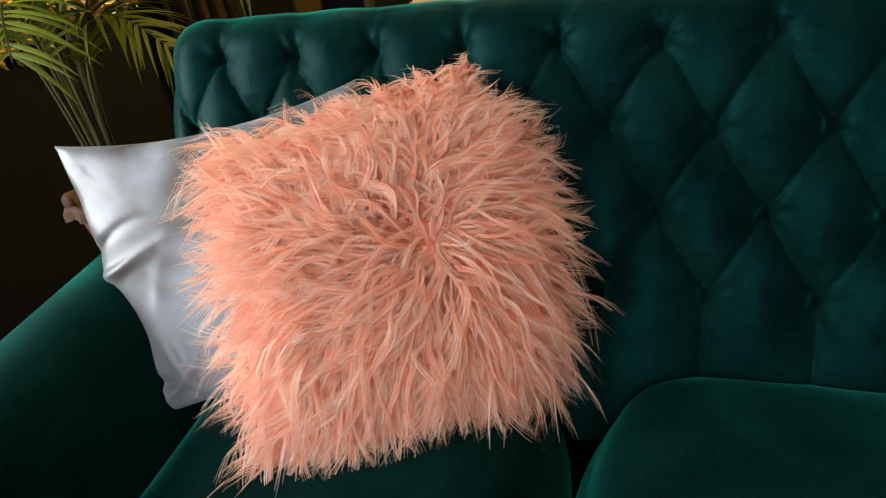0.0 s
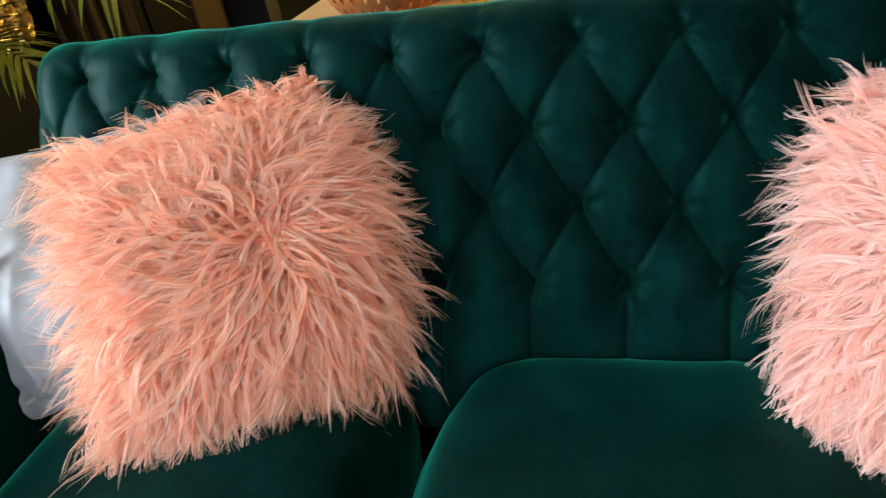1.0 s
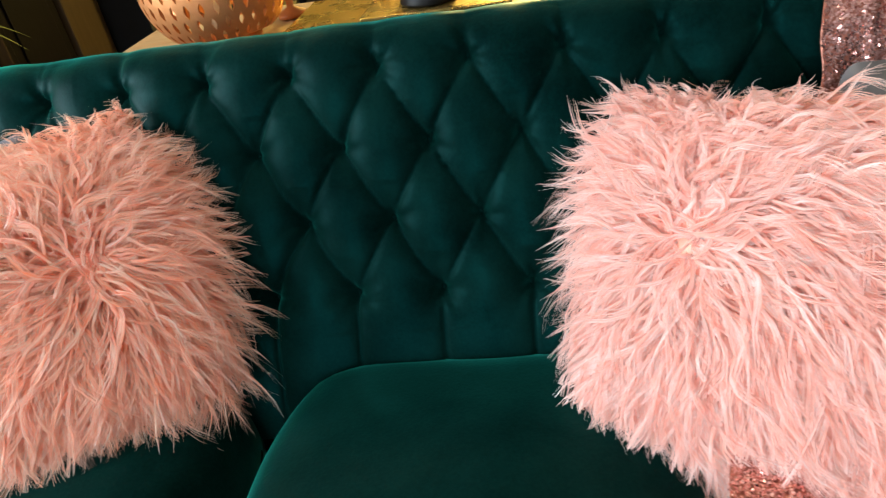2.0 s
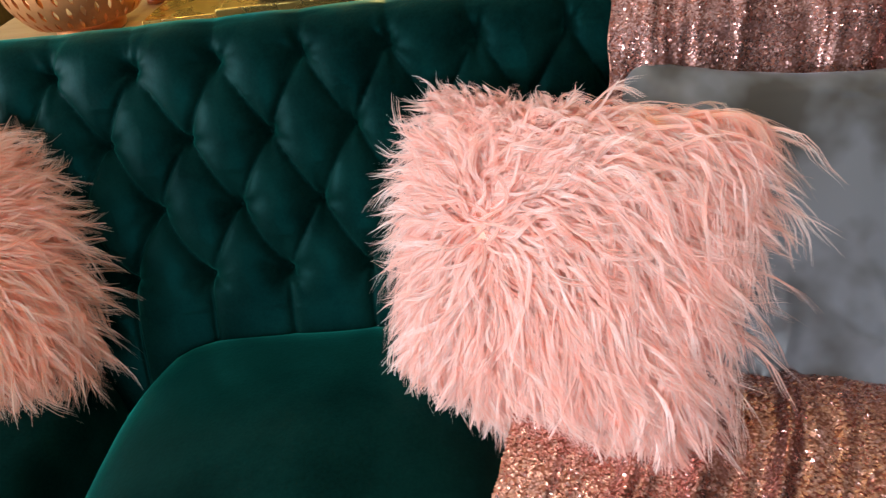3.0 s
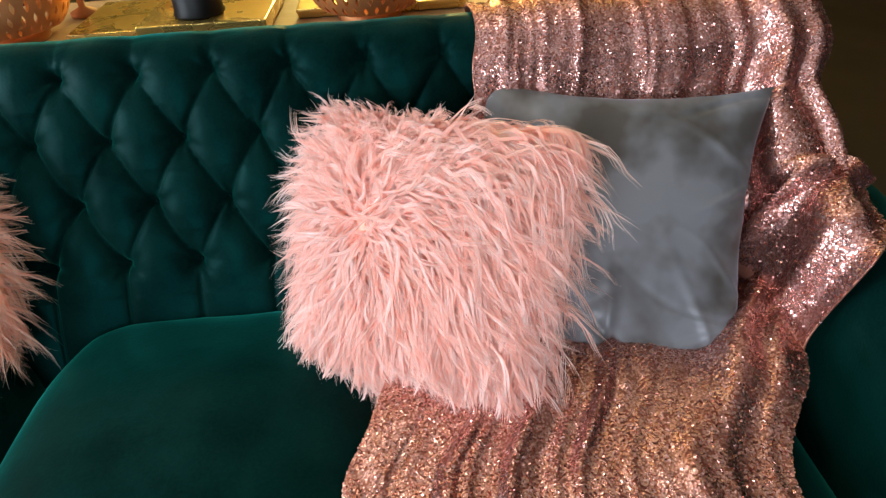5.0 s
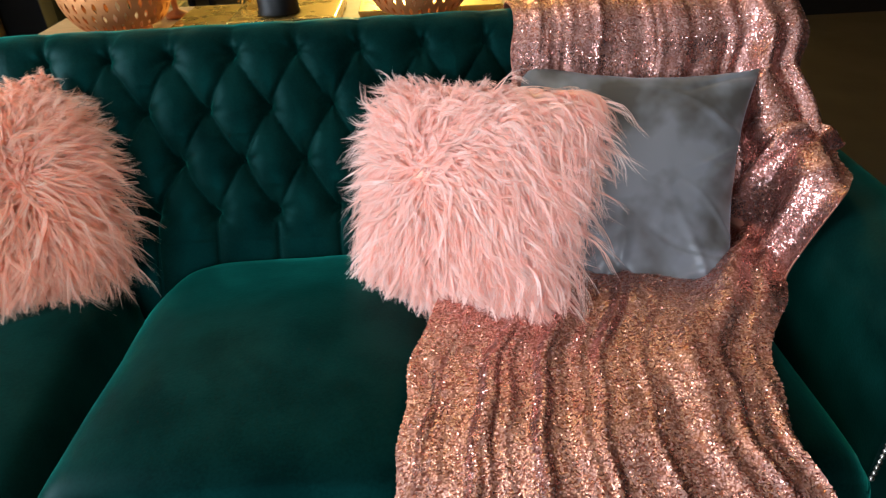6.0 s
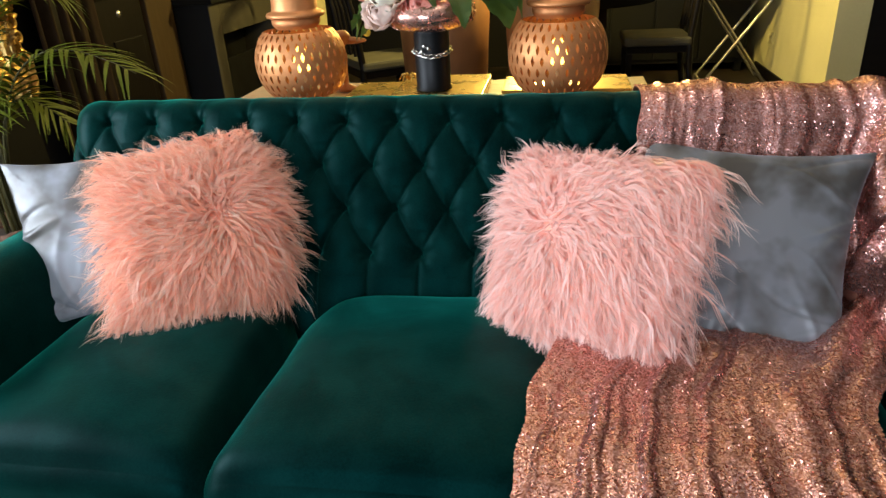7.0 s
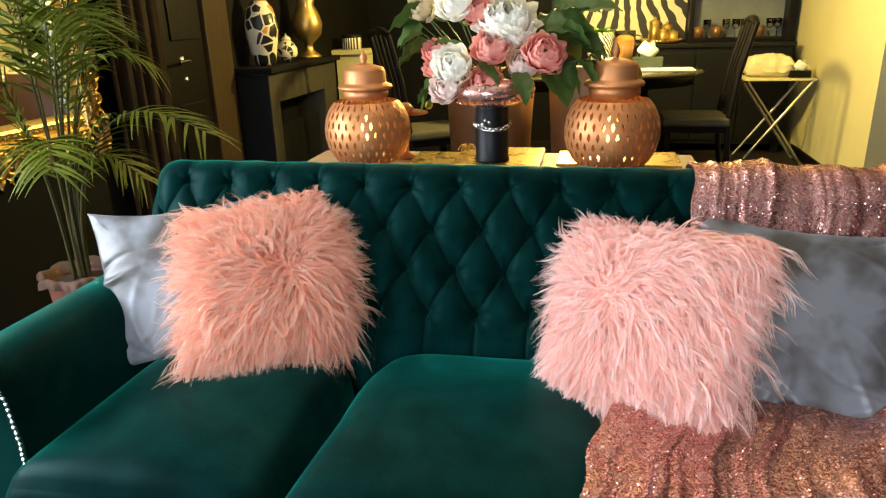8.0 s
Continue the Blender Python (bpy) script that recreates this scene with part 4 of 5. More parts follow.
HESS = mat("hessian_cloth", (0.11, 0.055, 0.030), (0.07, 0.036, 0.019), rough=0.9, scale=20, fine=200, bump=0.4)
put_part("rim_cloth", mesh_from("rim_cloth", np.array(rows), grid_quads(5, 160, wrap=True)), HESS, pot, "crumpled brown cloth folded over the rim")
put_part("soil", lathe("soil", [(0.0001, 0.362), (0.06, 0.364), (0.118, 0.352)], 32), SOIL, pot)

palm = thing("palm_plant", pose(-1.515, 0.57, 0.36), "green parlour palm with long arching feathery fronds", "plant")


def off_wall(P):
    """Leaves that reach the wall and its mirror bend along it."""
    P[:, 0] = -0.29 + 0.03 * np.log1p(np.exp((P[:, 0] + 0.29) / 0.03))
    return P


def frond(az, rise, reach, start, length, seed, drop):
    """A cane that rises and arches over, with slender leaflets in pairs."""
    rg = np.random.RandomState(seed)
    rise, reach, length = rise * 1.17, reach * 1.17, length * 1.17
    t = np.linspace(0, 1, 40)
    h = reach * t ** 1.9
    ca, sa = math.cos(radians(az)), math.sin(radians(az))
    z = rise * np.sin(np.clip(t * drop, 0, 3)) / max(math.sin(min(drop, 1.57)), 0.3)
    P = off_wall(np.stack([start[0] + ca * h, start[1] + sa * h, z], -1))
    top = put_part("frond", tube("frond", P, 0.0060 * (1 - 0.8 * t), 6), CANE, palm)
    T = np.gradient(P, axis=0)
    T /= np.linalg.norm(T, axis=1, keepdims=True)
    verts, quads, n = [], [], 0
    for i in np.linspace(0.36, 0.995, 32):
        k = min(int(i * 39), 38)
        p, tn = P[k], T[k]
        side = np.cross(tn, (0, 0, 1))
        side /= np.linalg.norm(side) + 1e-6
        for sg in (-1, 1):
            if rg.rand() < 0.10:
                continue
            ln = length * (0.55 + 0.45 * math.sin(3.1 * ((i - 0.40) / 0.60) ** 0.7 + 0.05)) * rg.uniform(0.85, 1.1)
            d = tn * rg.uniform(0.5, 0.8) + sg * side * rg.uniform(0.7, 0.95) + np.array([0, 0, rg.uniform(-0.05, 0.25)])
            d /= np.linalg.norm(d)
            nrm = np.cross(d, tn)
            nrm /= np.linalg.norm(nrm) + 1e-6
            wd = np.cross(nrm, d)
            u = np.linspace(0, 1, 8)
            sag = -0.42 * ln * u ** 2.2 * rg.uniform(0.6, 1.3)
            mid = p + np.outer(u * ln, d) + np.outer(sag, (0, 0, 1))
            hw = 0.0058 * np.sin(np.pi * np.clip(u, 0.03, 0.985) ** 0.6) ** 0.8
            L, R = mid + hw[:, None] * wd + hw[:, None] * 0.35 * nrm, mid - hw[:, None] * wd + hw[:, None] * 0.35 * nrm
            verts.append(off_wall(np.stack([L, mid, R], 1).reshape(-1, 3)))
            quads.append(grid_quads(8, 3, start=n))
            n += 24
    tagged(put_part("leaf_blade", mesh_from("leaf_blade", np.concatenate(verts), np.concatenate(quads)), LEAF, top), kind="stuff")


fronds = (
    (-8, 0.56, 0.58, (0.02, 0.02), 0.20, 1, 2.05), (25, 0.72, 0.30, (0.03, 0.0), 0.20, 2, 1.9), (-50, 0.50, 0.34, (0.02, -0.03), 0.19, 3, 2.1), (70, 1.20, 0.42, (0.0, 0.03), 0.24, 4, 1.5),
    (150, 1.05, 0.36, (-0.02, 0.02), 0.24, 5, 1.6), (205, 0.80, 0.34, (-0.03, 0.0), 0.20, 6, 1.9), (300, 1.25, 0.20, (0.01, -0.02), 0.22, 8, 1.45), (20, 1.15, 0.40, (0.0, 0.0), 0.22, 9, 1.6),
    (195, 1.35, 0.18, (-0.01, 0.01), 0.24, 12, 1.4), (245, 0.62, 0.20, (-0.02, -0.02), 0.16, 15, 2.0), (5, 0.42, 0.26, (0.03, 0.0), 0.18, 16, 2.2), (48, 1.00, 0.50, (0.01, 0.02), 0.22, 17, 1.75),
    (330, 1.05, 0.44, (0.02, -0.01), 0.25, 31, 1.75), (-30, 0.85, 0.40, (0.02, 0.0), 0.22, 33, 1.9), (85, 0.80, 0.36, (0.0, 0.03), 0.20, 36, 1.95),
)
for fr in fronds:
    frond(*fr)

# ---- mirror on the west wall ----
GOLD = mat("gilded_wood", (0.62, 0.43, 0.14), (0.46, 0.29, 0.08), rough=0.34, metal=0.85, scale=25, fine=90, bump=0.5)
SILVERLEAF = mat("silver_leaf", (0.62, 0.62, 0.56), (0.46, 0.46, 0.40), rough=0.35, metal=0.8, scale=25, fine=90, bump=0.3)
MIRROR = mat("mirror_glass", (0.86, 0.87, 0.86), (0.84, 0.85, 0.84), rough=0.01, metal=1.0, bump=0, spread=0.0)
mirror = thing("wall_mirror", pose(-1.895, 0.795, 1.405), "large wall mirror in an ornate carved gold frame", "mirror")
hy, hz = 0.505, 0.675
box("glass", 0.0, 0.012, -hy + 0.185, hy - 0.185, -hz + 0.185, hz - 0.185, MIRROR, mirror, "clear mirror glass", r=0)


def rail(name, a0, a1, across, prof, material, along_y):
    """A moulded frame rail with the profile (offset from the outside, depth)."""
    pr = np.array(prof)
    P = []
    for end in (a0, a1):
        row = [((d, end, across[0] + across[1] * o) if along_y else (d, across[0] + across[1] * o, end)) for o, d in pr]
        P.append(row)
    return put_part(name, mesh_from(name, np.array(P), grid_quads(2, len(pr)), smooth=False), material, mirror)


PROF = [(0, 0.0), (0, 0.022), (0.014, 0.034), (0.04, 0.030), (0.075, 0.046), (0.105, 0.040), (0.118, 0.052), (0.132, 0.050), (0.140, 0.034), (0.168, 0.040), (0.180, 0.036), (0.192, 0.026), (0.2, 0.014)]
rail("frame_rail", -hy, hy, (-hz, 1), PROF, GOLD, True)
rail("frame_rail", -hy, hy, (hz, -1), PROF, GOLD, True)
rail("frame_rail", -hz, hz, (-hy, 1), PROF, GOLD, False)
rail("frame_rail", -hz, hz, (hy, -1), PROF, GOLD, False)
for sy in (-1, 1):
    box("liner", 0.014, 0.030, sy * (hy - 0.205) - 0.020, sy * (hy - 0.205) + 0.020, -hz + 0.20, hz - 0.20, SILVERLEAF, mirror, "silvered beaded liner", r=0.006)
# carved scrolls and beads
scroll = tube("scroll", [(0.0, (0.006 + 0.0035 * t) * math.cos(t), (0.006 + 0.0035 * t) * math.sin(t)) for t in np.linspace(0, 7.5, 40)], np.linspace(0.004, 0.010, 40), 8)
acanth = leaf_mesh("carved_leaf", 0.075, 0.020, 0.5, 2, 0.3)
bead = lathe("bead", [(0.008 * math.sin(t), -0.008 * math.cos(t)) for t in np.linspace(0.02, 3.12, 8)], 10)
rg = np.random.RandomState(21)
for kk, (along, n) in enumerate((("y", 17), ("y", 17), ("z", 21), ("z", 21))):
    lim = hy if along == "y" else hz
    side = -1 if kk % 2 == 0 else 1
    far = hz if along == "y" else hy
    for i, v in enumerate(np.linspace(-lim + 0.05, lim - 0.05, n)):
        for inset, grow in ((0.042, 1.15), (0.092, 0.95)):
            e1, v1 = side * (far - inset - rg.uniform(-0.008, 0.008)), v + rg.uniform(-0.012, 0.012)
            yy, zz = (v1, e1) if along == "y" else (e1, v1)
            turn = pose(0.046, yy, zz, rg.uniform(0, 360), 0, 0) @ Matrix.Scale(grow, 4)
            put_part("scroll", scroll, GOLD, mirror, "", turn)
            put_part("carved_leaf", acanth, GOLD, mirror, "", pose(0.052, yy, zz, rg.uniform(0, 360), 90, 0) @ pose(0, 0, 0, 0, -20, 0))
        e2 = side * (far - 0.154)
        for dv in (-0.018, 0.018):
            yy, zz = (v + dv, e2) if along == "y" else (e2, v + dv)
            if abs(yy) < hy - 0.14 and abs(zz) < hz - 0.14:
                put_part("bead", bead, GOLD, mirror, "", pose(0.038, yy, zz))

# ---- curtain, door and pilaster on the west wall ----
CURT = mat("brown_curtain_cloth", (0.030, 0.018, 0.009), (0.020, 0.012, 0.006), rough=0.85, spec=0.15, scale=12, fine=160, bump=0.2)
yy = np.linspace(1.36, 1.80, 120)
zz = np.linspace(0.02, 2.6, 30)
Yc, Zc = np.meshgrid(yy, zz, indexing="xy")
Xc = -1.84 + 0.03 * np.sin((Yc - 1.36) * 62 + 0.6 * np.sin(Zc * 1.3)) + 0.008 * np.sin(Yc * 130)
cq = grid_quads(30, 120)
curtain = put_part("curtain", mesh_from("curtain", np.stack([Xc, Yc, Zc], -1), cq), CURT, None)
tagged(curtain, "dark brown pleated curtain hanging beside the door", "curtain")
cs = curtain.modifiers.new("thickness", "SOLIDIFY")
cs.thickness = 0.004
rod = thing("curtain_rod", pose(-1.84, 1.6, 2.62), "dark metal curtain rod above the curtain", "curtain rod")
put_part("bar", tube("bar", [(0, -0.32, 0), (0, 0, 0), (0, 0.30, 0)], 0.012), BLACK, rod)
for sy in (-0.30, 0.28):
    put_part("bracket", tube("bracket", [(-0.06, sy, 0), (-0.03, sy, 0.0), (0, sy, 0.0)], 0.008), BLACK, rod)

door = thing("door_1", pose(-1.9, 1.90, 0), "closed black panelled door with a steel lever handle", "door", kind="structure")
box("leaf", 0.0, 0.04, -0.36, 0.36, 0.01, 2.05, DARKWOOD, door)
for z0, z1 in ((0.15, 0.85), (1.2, 1.9)):
    for y0, y1 in ((-0.30, -0.03), (0.03, 0.30)):
        box("panel", 0.04, 0.052, y0, y1, z0, z1, DARKWOOD, door, r=0.008)
handle = put_part("door_handle", tube("door_handle", [(0.04, 0.12, 1.09), (0.09, 0.12, 1.09), (0.10, 0.10, 1.09), (0.10, 0.0, 1.085)], 0.009), SILVER, door, "steel lever handle")
put_part("rose", lathe("rose", [(0.0001, 0.012), (0.022, 0.010), (0.025, 0.0)], 20), SILVER, handle, "", pose(0.04, 0.12, 1.09, 0, 90, 0))
put_part("keyhole_plate", lathe("keyhole_plate", [(0.0001, 0.008), (0.018, 0.006), (0.02, 0.0)], 20), SILVER, door, "", pose(0.04, 0.14, 0.98, 0, 90, 0))
box("frame", 0.0, 0.07, -0.44, -0.37, 0, 2.12, DARKWOOD, door)
tagged(box("trim_pilaster", -1.9, -1.84, 2.28, 2.56, 0, 2.75, TAN, r=0.01), "tan wooden pilaster between door and mantel", "trim", kind="structure")

# ---- mantel with its ornaments ----
# charcoal mantel: warm light on its front is put into this olive colour
MANT = mat("olive_lit_charcoal", (0.045, 0.039, 0.026), (0.033, 0.028, 0.019), rough=0.55, scale=4, fine=80, bump=0.1)
mantel = thing("fireplace_mantel", pose(-1.9, 3.20, 0), "dark painted fireplace mantel with an empty black opening", "fireplace")
box("shelf", 0.0, 0.31, -0.63, 0.63, 0.965, 1.0, CHARCOAL, mantel, r=0.006)
box("jamb", 0.0, 0.27, -0.60, -0.47, 0, 0.965, MANT, mantel)
box("jamb", 0.0, 0.27, 0.34, 0.60, 0, 0.965, MANT, mantel)
box("header", 0.0, 0.27, -0.47, 0.34, 0.77, 0.965, MANT, mantel)
# thin black sheet that paints the mantel's end as shaded
box("shaded_end", 0.0, 0.268, -0.606, -0.601, 0.0, 0.96, BLACK, mantel)
box("firebox", 0.0, 0.03, -0.47, 0.34, 0.0, 0.77, BLACK, mantel, "plain black firebox")
box("fire_guard", 0.20, 0.215, -0.44, 0.30, 0.02, 0.60, BLACK, mantel)


def painted(name, a, b, c, scale, kind):
    """A hard-edged hand-painted pattern in two or three colours."""
    m = bpy.data.materials.new(name)
    m.use_nodes = True
    nt = m.node_tree
    p = nt.nodes["Principled BSDF"]
    p.inputs["Roughness"].default_value = 0.3
    tc = nt.nodes.new("ShaderNodeTexCoord")
    if kind == "cells":
        v = nt.nodes.new("ShaderNodeTexVoronoi")
        v.feature = "DISTANCE_TO_EDGE"
        v.inputs["Scale"].default_value = scale
        nt.links.new(tc.outputs["Object"], v.inputs["Vector"])
        v2 = nt.nodes.new("ShaderNodeTexVoronoi")
        v2.inputs["Scale"].default_value = scale
        nt.links.new(tc.outputs["Object"], v2.inputs["Vector"])
        sep = nt.nodes.new("ShaderNodeSeparateColor")
        nt.links.new(v2.outputs["Color"], sep.inputs[0])
        r = nt.nodes.new("ShaderNodeValToRGB")
        r.color_ramp.interpolation = "CONSTANT"
        for pos, col in ((0.0, a), (0.45, b), (0.8, c)):
            el = r.color_ramp.elements[0] if pos == 0 else r.color_ramp.elements.new(pos)
            el.color, el.position = (*col, 1), pos
        r.color_ramp.elements[-1].color = (*c, 1)
        nt.links.new(sep.outputs[0], r.inputs[0])
        mx = nt.nodes.new("ShaderNodeMix")
        mx.data_type = "RGBA"
        st = nt.nodes.new("ShaderNodeMath")
        st.operation = "LESS_THAN"
        st.inputs[1].default_value = 0.07
        nt.links.new(v.outputs["Distance"], st.inputs[0])
        nt.links.new(st.outputs[0], mx.inputs[0])
        nt.links.new(r.outputs[0], mx.inputs[6])
        mx.inputs[7].default_value = (*b, 1)
        nt.links.new(mx.outputs[2], p.inputs["Base Color"])
    else:
        w = nt.nodes.new("ShaderNodeTexWave")
        w.inputs["Scale"].default_value = scale
        w.bands_direction = "X" if kind == "bars" else "DIAGONAL"
        w.inputs["Distortion"].default_value = {"bars": 0.0, "zebra": 5.0, "zigzag": 3.0}[kind]
        w.inputs["Detail Scale"].default_value = 0.8 if kind == "zebra" else 3.0
        w.inputs["Detail"].default_value = 0.0 if kind == "bars" else 1.0
        nt.links.new(tc.outputs["Object"], w.inputs["Vector"])
        nt.links.new(ramp2(nt, a, b, w.outputs["Fac"], 0.48, 0.52), p.inputs["Base Color"])
    return m


INK, IVORY, RUST = (0.015, 0.013, 0.012), (0.72, 0.66, 0.50), (0.55, 0.24, 0.05)
VASEPAINT = painted("painted_vase", INK, IVORY, RUST, 14, "cells")
JARPAINT = painted("painted_jar", INK, IVORY, IVORY, 26, "cells")
BARS = painted("black_white_bars", INK, IVORY, INK, 14, "bars")


def fan_print(name, a, b, rays):
    """Stripes that spread like a fan from a point under the canvas, a little uneven."""
    m = mat(name, a, b, rough=0.6, bump=0.05)
    nt = m.node_tree
    tc, mp = nt.nodes.new("ShaderNodeTexCoord"), nt.nodes.new("ShaderNodeMapping")
    mp.inputs["Location"].default_value, mp.inputs["Rotation"].default_value = (0.0, 0.52, 0.0), (radians(90), 0, 0)
    nt.links.new(tc.outputs["Object"], mp.inputs[0])
    g = nt.nodes.new("ShaderNodeTexGradient")
    g.gradient_type = "RADIAL"
    nt.links.new(mp.outputs[0], g.inputs[0])
    n = noise_node(nt, tc.outputs["Object"], 5, 2)
    ma = nt.nodes.new("ShaderNodeMath")
    ma.operation, ma.inputs[1].default_value = "MULTIPLY_ADD", rays
    nt.links.new(g.outputs[1], ma.inputs[0])
    nt.links.new(n, ma.inputs[2])
    fr = nt.nodes.new("ShaderNodeMath")
    fr.operation = "FRACT"
    nt.links.new(ma.outputs[0], fr.inputs[0])
    nt.links.new(ramp2(nt, a, b, fr.outputs[0], 0.48, 0.52), nt.nodes["Principled BSDF"].inputs["Base Color"])
    return m


ZEBRA = fan_print("fan_striped_print", INK, (0.70, 0.62, 0.42), 46)
ZIGZAG = painted("zigzag_glaze", INK, (0.75, 0.72, 0.65), INK, 18, "zigzag")
pv = thing("painted_vase", pose(-1.76, 2.84, 1.002), "tall vase painted in black, ivory and rust patterns", "vase")
put_part("body", lathe("body", [(0.0001, 0), (0.065, 0), (0.075, 0.02), (0.105, 0.20), (0.108, 0.26), (0.085, 0.36), (0.045, 0.41), (0.042, 0.45), (0.055, 0.48), (0.048, 0.48), (0.036, 0.44), (0.0001, 0.42)], 40), VASEPAINT, pv)
put_part("neck_ring", lathe("neck_ring", [(0.046 + 0.006 * math.cos(t), 0.41 + 0.006 * math.sin(t)) for t in np.linspace(0, 6.283, 9)], 24), GOLD, pv)
pj = thing("painted_jar", pose(-1.72, 3.12, 1.002), "small round jar painted black and ivory", "jar")
put_part("body", lathe("body", [(0.0001, 0), (0.035, 0), (0.07, 0.05), (0.072, 0.09), (0.045, 0.135), (0.028, 0.145), (0.0001, 0.146)], 32), JARPAINT, pj)
put_part("lid", lathe("lid", [(0.030, 0.146), (0.034, 0.152), (0.025, 0.168), (0.008, 0.176), (0.010, 0.19), (0.0001, 0.195)], 24), JARPAINT, pj)
fig = lathe("gold_statue", [(0.0001, 0), (0.085, 0), (0.09, 0.015), (0.07, 0.03), (0.035, 0.06), (0.03, 0.10), (0.10, 0.17), (0.115, 0.25), (0.09, 0.33), (0.06, 0.38), (0.075, 0.44), (0.05, 0.50), (0.0001, 0.52)], 28)
st = put_part("gold_statue", fig, GOLD, None, "", pose(-1.72, 3.52, 1.002))
tagged(st, "plain gilded statue on the mantel shelf", "statue")
ped = thing("pedestal", pose(-1.72, 4.55, 0), "pale painted pedestal standing past the mantel", "pedestal")
box("plinth", -0.16, 0.16, -0.16, 0.16, 0, 0.06, CREAM, ped)
box("shaft", -0.13, 0.13, -0.13, 0.13, 0.06, 0.97, CREAM, ped)
box("cap", -0.16, 0.16, -0.16, 0.16, 0.97, 1.01, CREAM, ped)
sb = thing("striped_box", pose(-1.72, 4.50, 1.012), "round box with black and white vertical bars", "box")
put_part("body", lathe("body", [(0.0001, 0), (0.085, 0), (0.085, 0.11), (0.0001, 0.11)], 32), BARS, sb)
put_part("lid", lathe("lid", [(0.088, 0.10), (0.088, 0.122), (0.0001, 0.124)], 32), BLACK, sb)

# ---- dining corner ----
GLASSTOP = mat("dark_glossy_top", (0.05, 0.042, 0.03), (0.04, 0.032, 0.022), rough=0.12, bump=0.0)
dt = thing("dining_table", pose(0.15, 3.85, 0), "oval dark dining table with a glossy top", "table")
a = np.linspace(0, 2 * np.pi, 72, endpoint=False)


def oval(name, rings):
    P = np.array([np.stack([rx * np.cos(a), ry * np.sin(a), np.full_like(a, z)], -1) for rx, ry, z in rings])
    return mesh_from(name, P, grid_quads(len(rings), 72, wrap=True))


put_part("tabletop", oval("tabletop", [(0.001, 0.001, 0.862), (1.03, 0.60, 0.862), (1.05, 0.62, 0.855), (1.05, 0.62, 0.838), (1.0, 0.57, 0.830), (0.001, 0.001, 0.830)]), GLASSTOP, dt)
put_part("apron", oval("apron", [(0.99, 0.56, 0.829), (0.98, 0.55, 0.76), (0.95, 0.52, 0.76), (0.95, 0.52, 0.829)]), DARKWOOD, dt)
for sx in (-0.6, 0.6):
    for sy in (-0.28, 0.28):
        box("leg", sx - 0.035, sx + 0.035, sy - 0.035, sy + 0.035, 0, 0.80, DARKWOOD, dt)


def dining_chair(m, seatmat, label):
    c = thing("dining_chair", m, label, "chair", "dining chairs")
    # faces -x; the back stands at +x and leans out
    box("seat", -0.24, 0.22, -0.23, 0.23, 0.47, 0.53, seatmat, c, "dark cushioned seat", r=0.02)
    box("seat_frame", -0.22, 0.22, -0.21, 0.21, 0.42, 0.468, DARKWOOD, c)
    for sy in (-0.20, 0.20):
        box("leg", -0.22, -0.18, sy - 0.02, sy + 0.02, 0, 0.42, DARKWOOD, c)
        put_part("back_post", tube("back_post", [(0.26, sy, 0.0), (0.22, sy, 0.30), (0.21, sy, 0.5), (0.25, sy, 0.85), (0.33, sy, 1.18)], [0.018, 0.022, 0.024, 0.022, 0.018], 8), DARKWOOD, c)
    put_part("crest_rail", tube("crest_rail", [(0.325, -0.21, 1.17), (0.335, -0.1, 1.195), (0.338, 0, 1.20), (0.335, 0.1, 1.195), (0.325, 0.21, 1.17)], [0.02, 0.026, 0.028, 0.026, 0.02], 10), DARKWOOD, c)
    for sy in (-0.10, 0, 0.10):
        put_part("slat", tube("slat", [(0.22, sy, 0.56), (0.25, sy, 0.85), (0.33, sy, 1.18)], 0.012, 6), DARKWOOD, c)
    return c


SEAT = mat("olive_seat_cloth", (0.060, 0.055, 0.035), (0.045, 0.040, 0.026), rough=0.7, fine=150)
dining_chair(pose(1.16, 3.88, 0), SEAT, "dark wooden high-backed dining chair with an olive seat")
dining_chair(pose(-0.75, 3.25, 0, 0, 0, 215), SEAT, "dark wooden high-backed dining chair with an olive seat")
LEATHER = mat("tan_leather", (0.20, 0.085, 0.030), (0.15, 0.060, 0.022), rough=0.5, scale=6, fine=120, bump=0.2)


def tub_chair(m):
    c = thing("tub_chair", m, "tan brown leather tub chair with a curved back", "chair", "tub chairs")
    ang = np.linspace(-100, 100, 40)
    P = []
    for r, z in ((0.20, 0.42), (0.205, 0.60), (0.25, 0.97), (0.265, 0.985), (0.285, 0.975), (0.27, 0.60), (0.26, 0.40), (0.24, 0.20)):
        P.append([(r * math.sin(radians(q)), -r * math.cos(radians(q)), z - 0.16 * max(0, abs(q) - 55) / 45 * (z > 0.9)) for q in ang])
    put_part("shell", mesh_from("shell", np.array(P), grid_quads(8, 40)), LEATHER, c)
    put_part("seat", lathe("seat", [(0.0001, 0.50), (0.18, 0.50), (0.205, 0.47), (0.205, 0.40), (0.0001, 0.40)], 32), LEATHER, c)
    for sx, sy in ((-0.15, -0.15), (0.15, -0.15), (-0.15, 0.15), (0.15, 0.15)):
        put_part("leg", lathe("leg", [(0.0001, 0), (0.012, 0), (0.02, 0.41), (0.0001, 0.41)], 10), DARKWOOD, c, "", pose(sx, sy, 0))
    return c


tub = tub_chair(pose(-0.24, 2.90, 0))
copy_thing(tub, pose(0.42, 2.92, 0, 0, 0, 8))

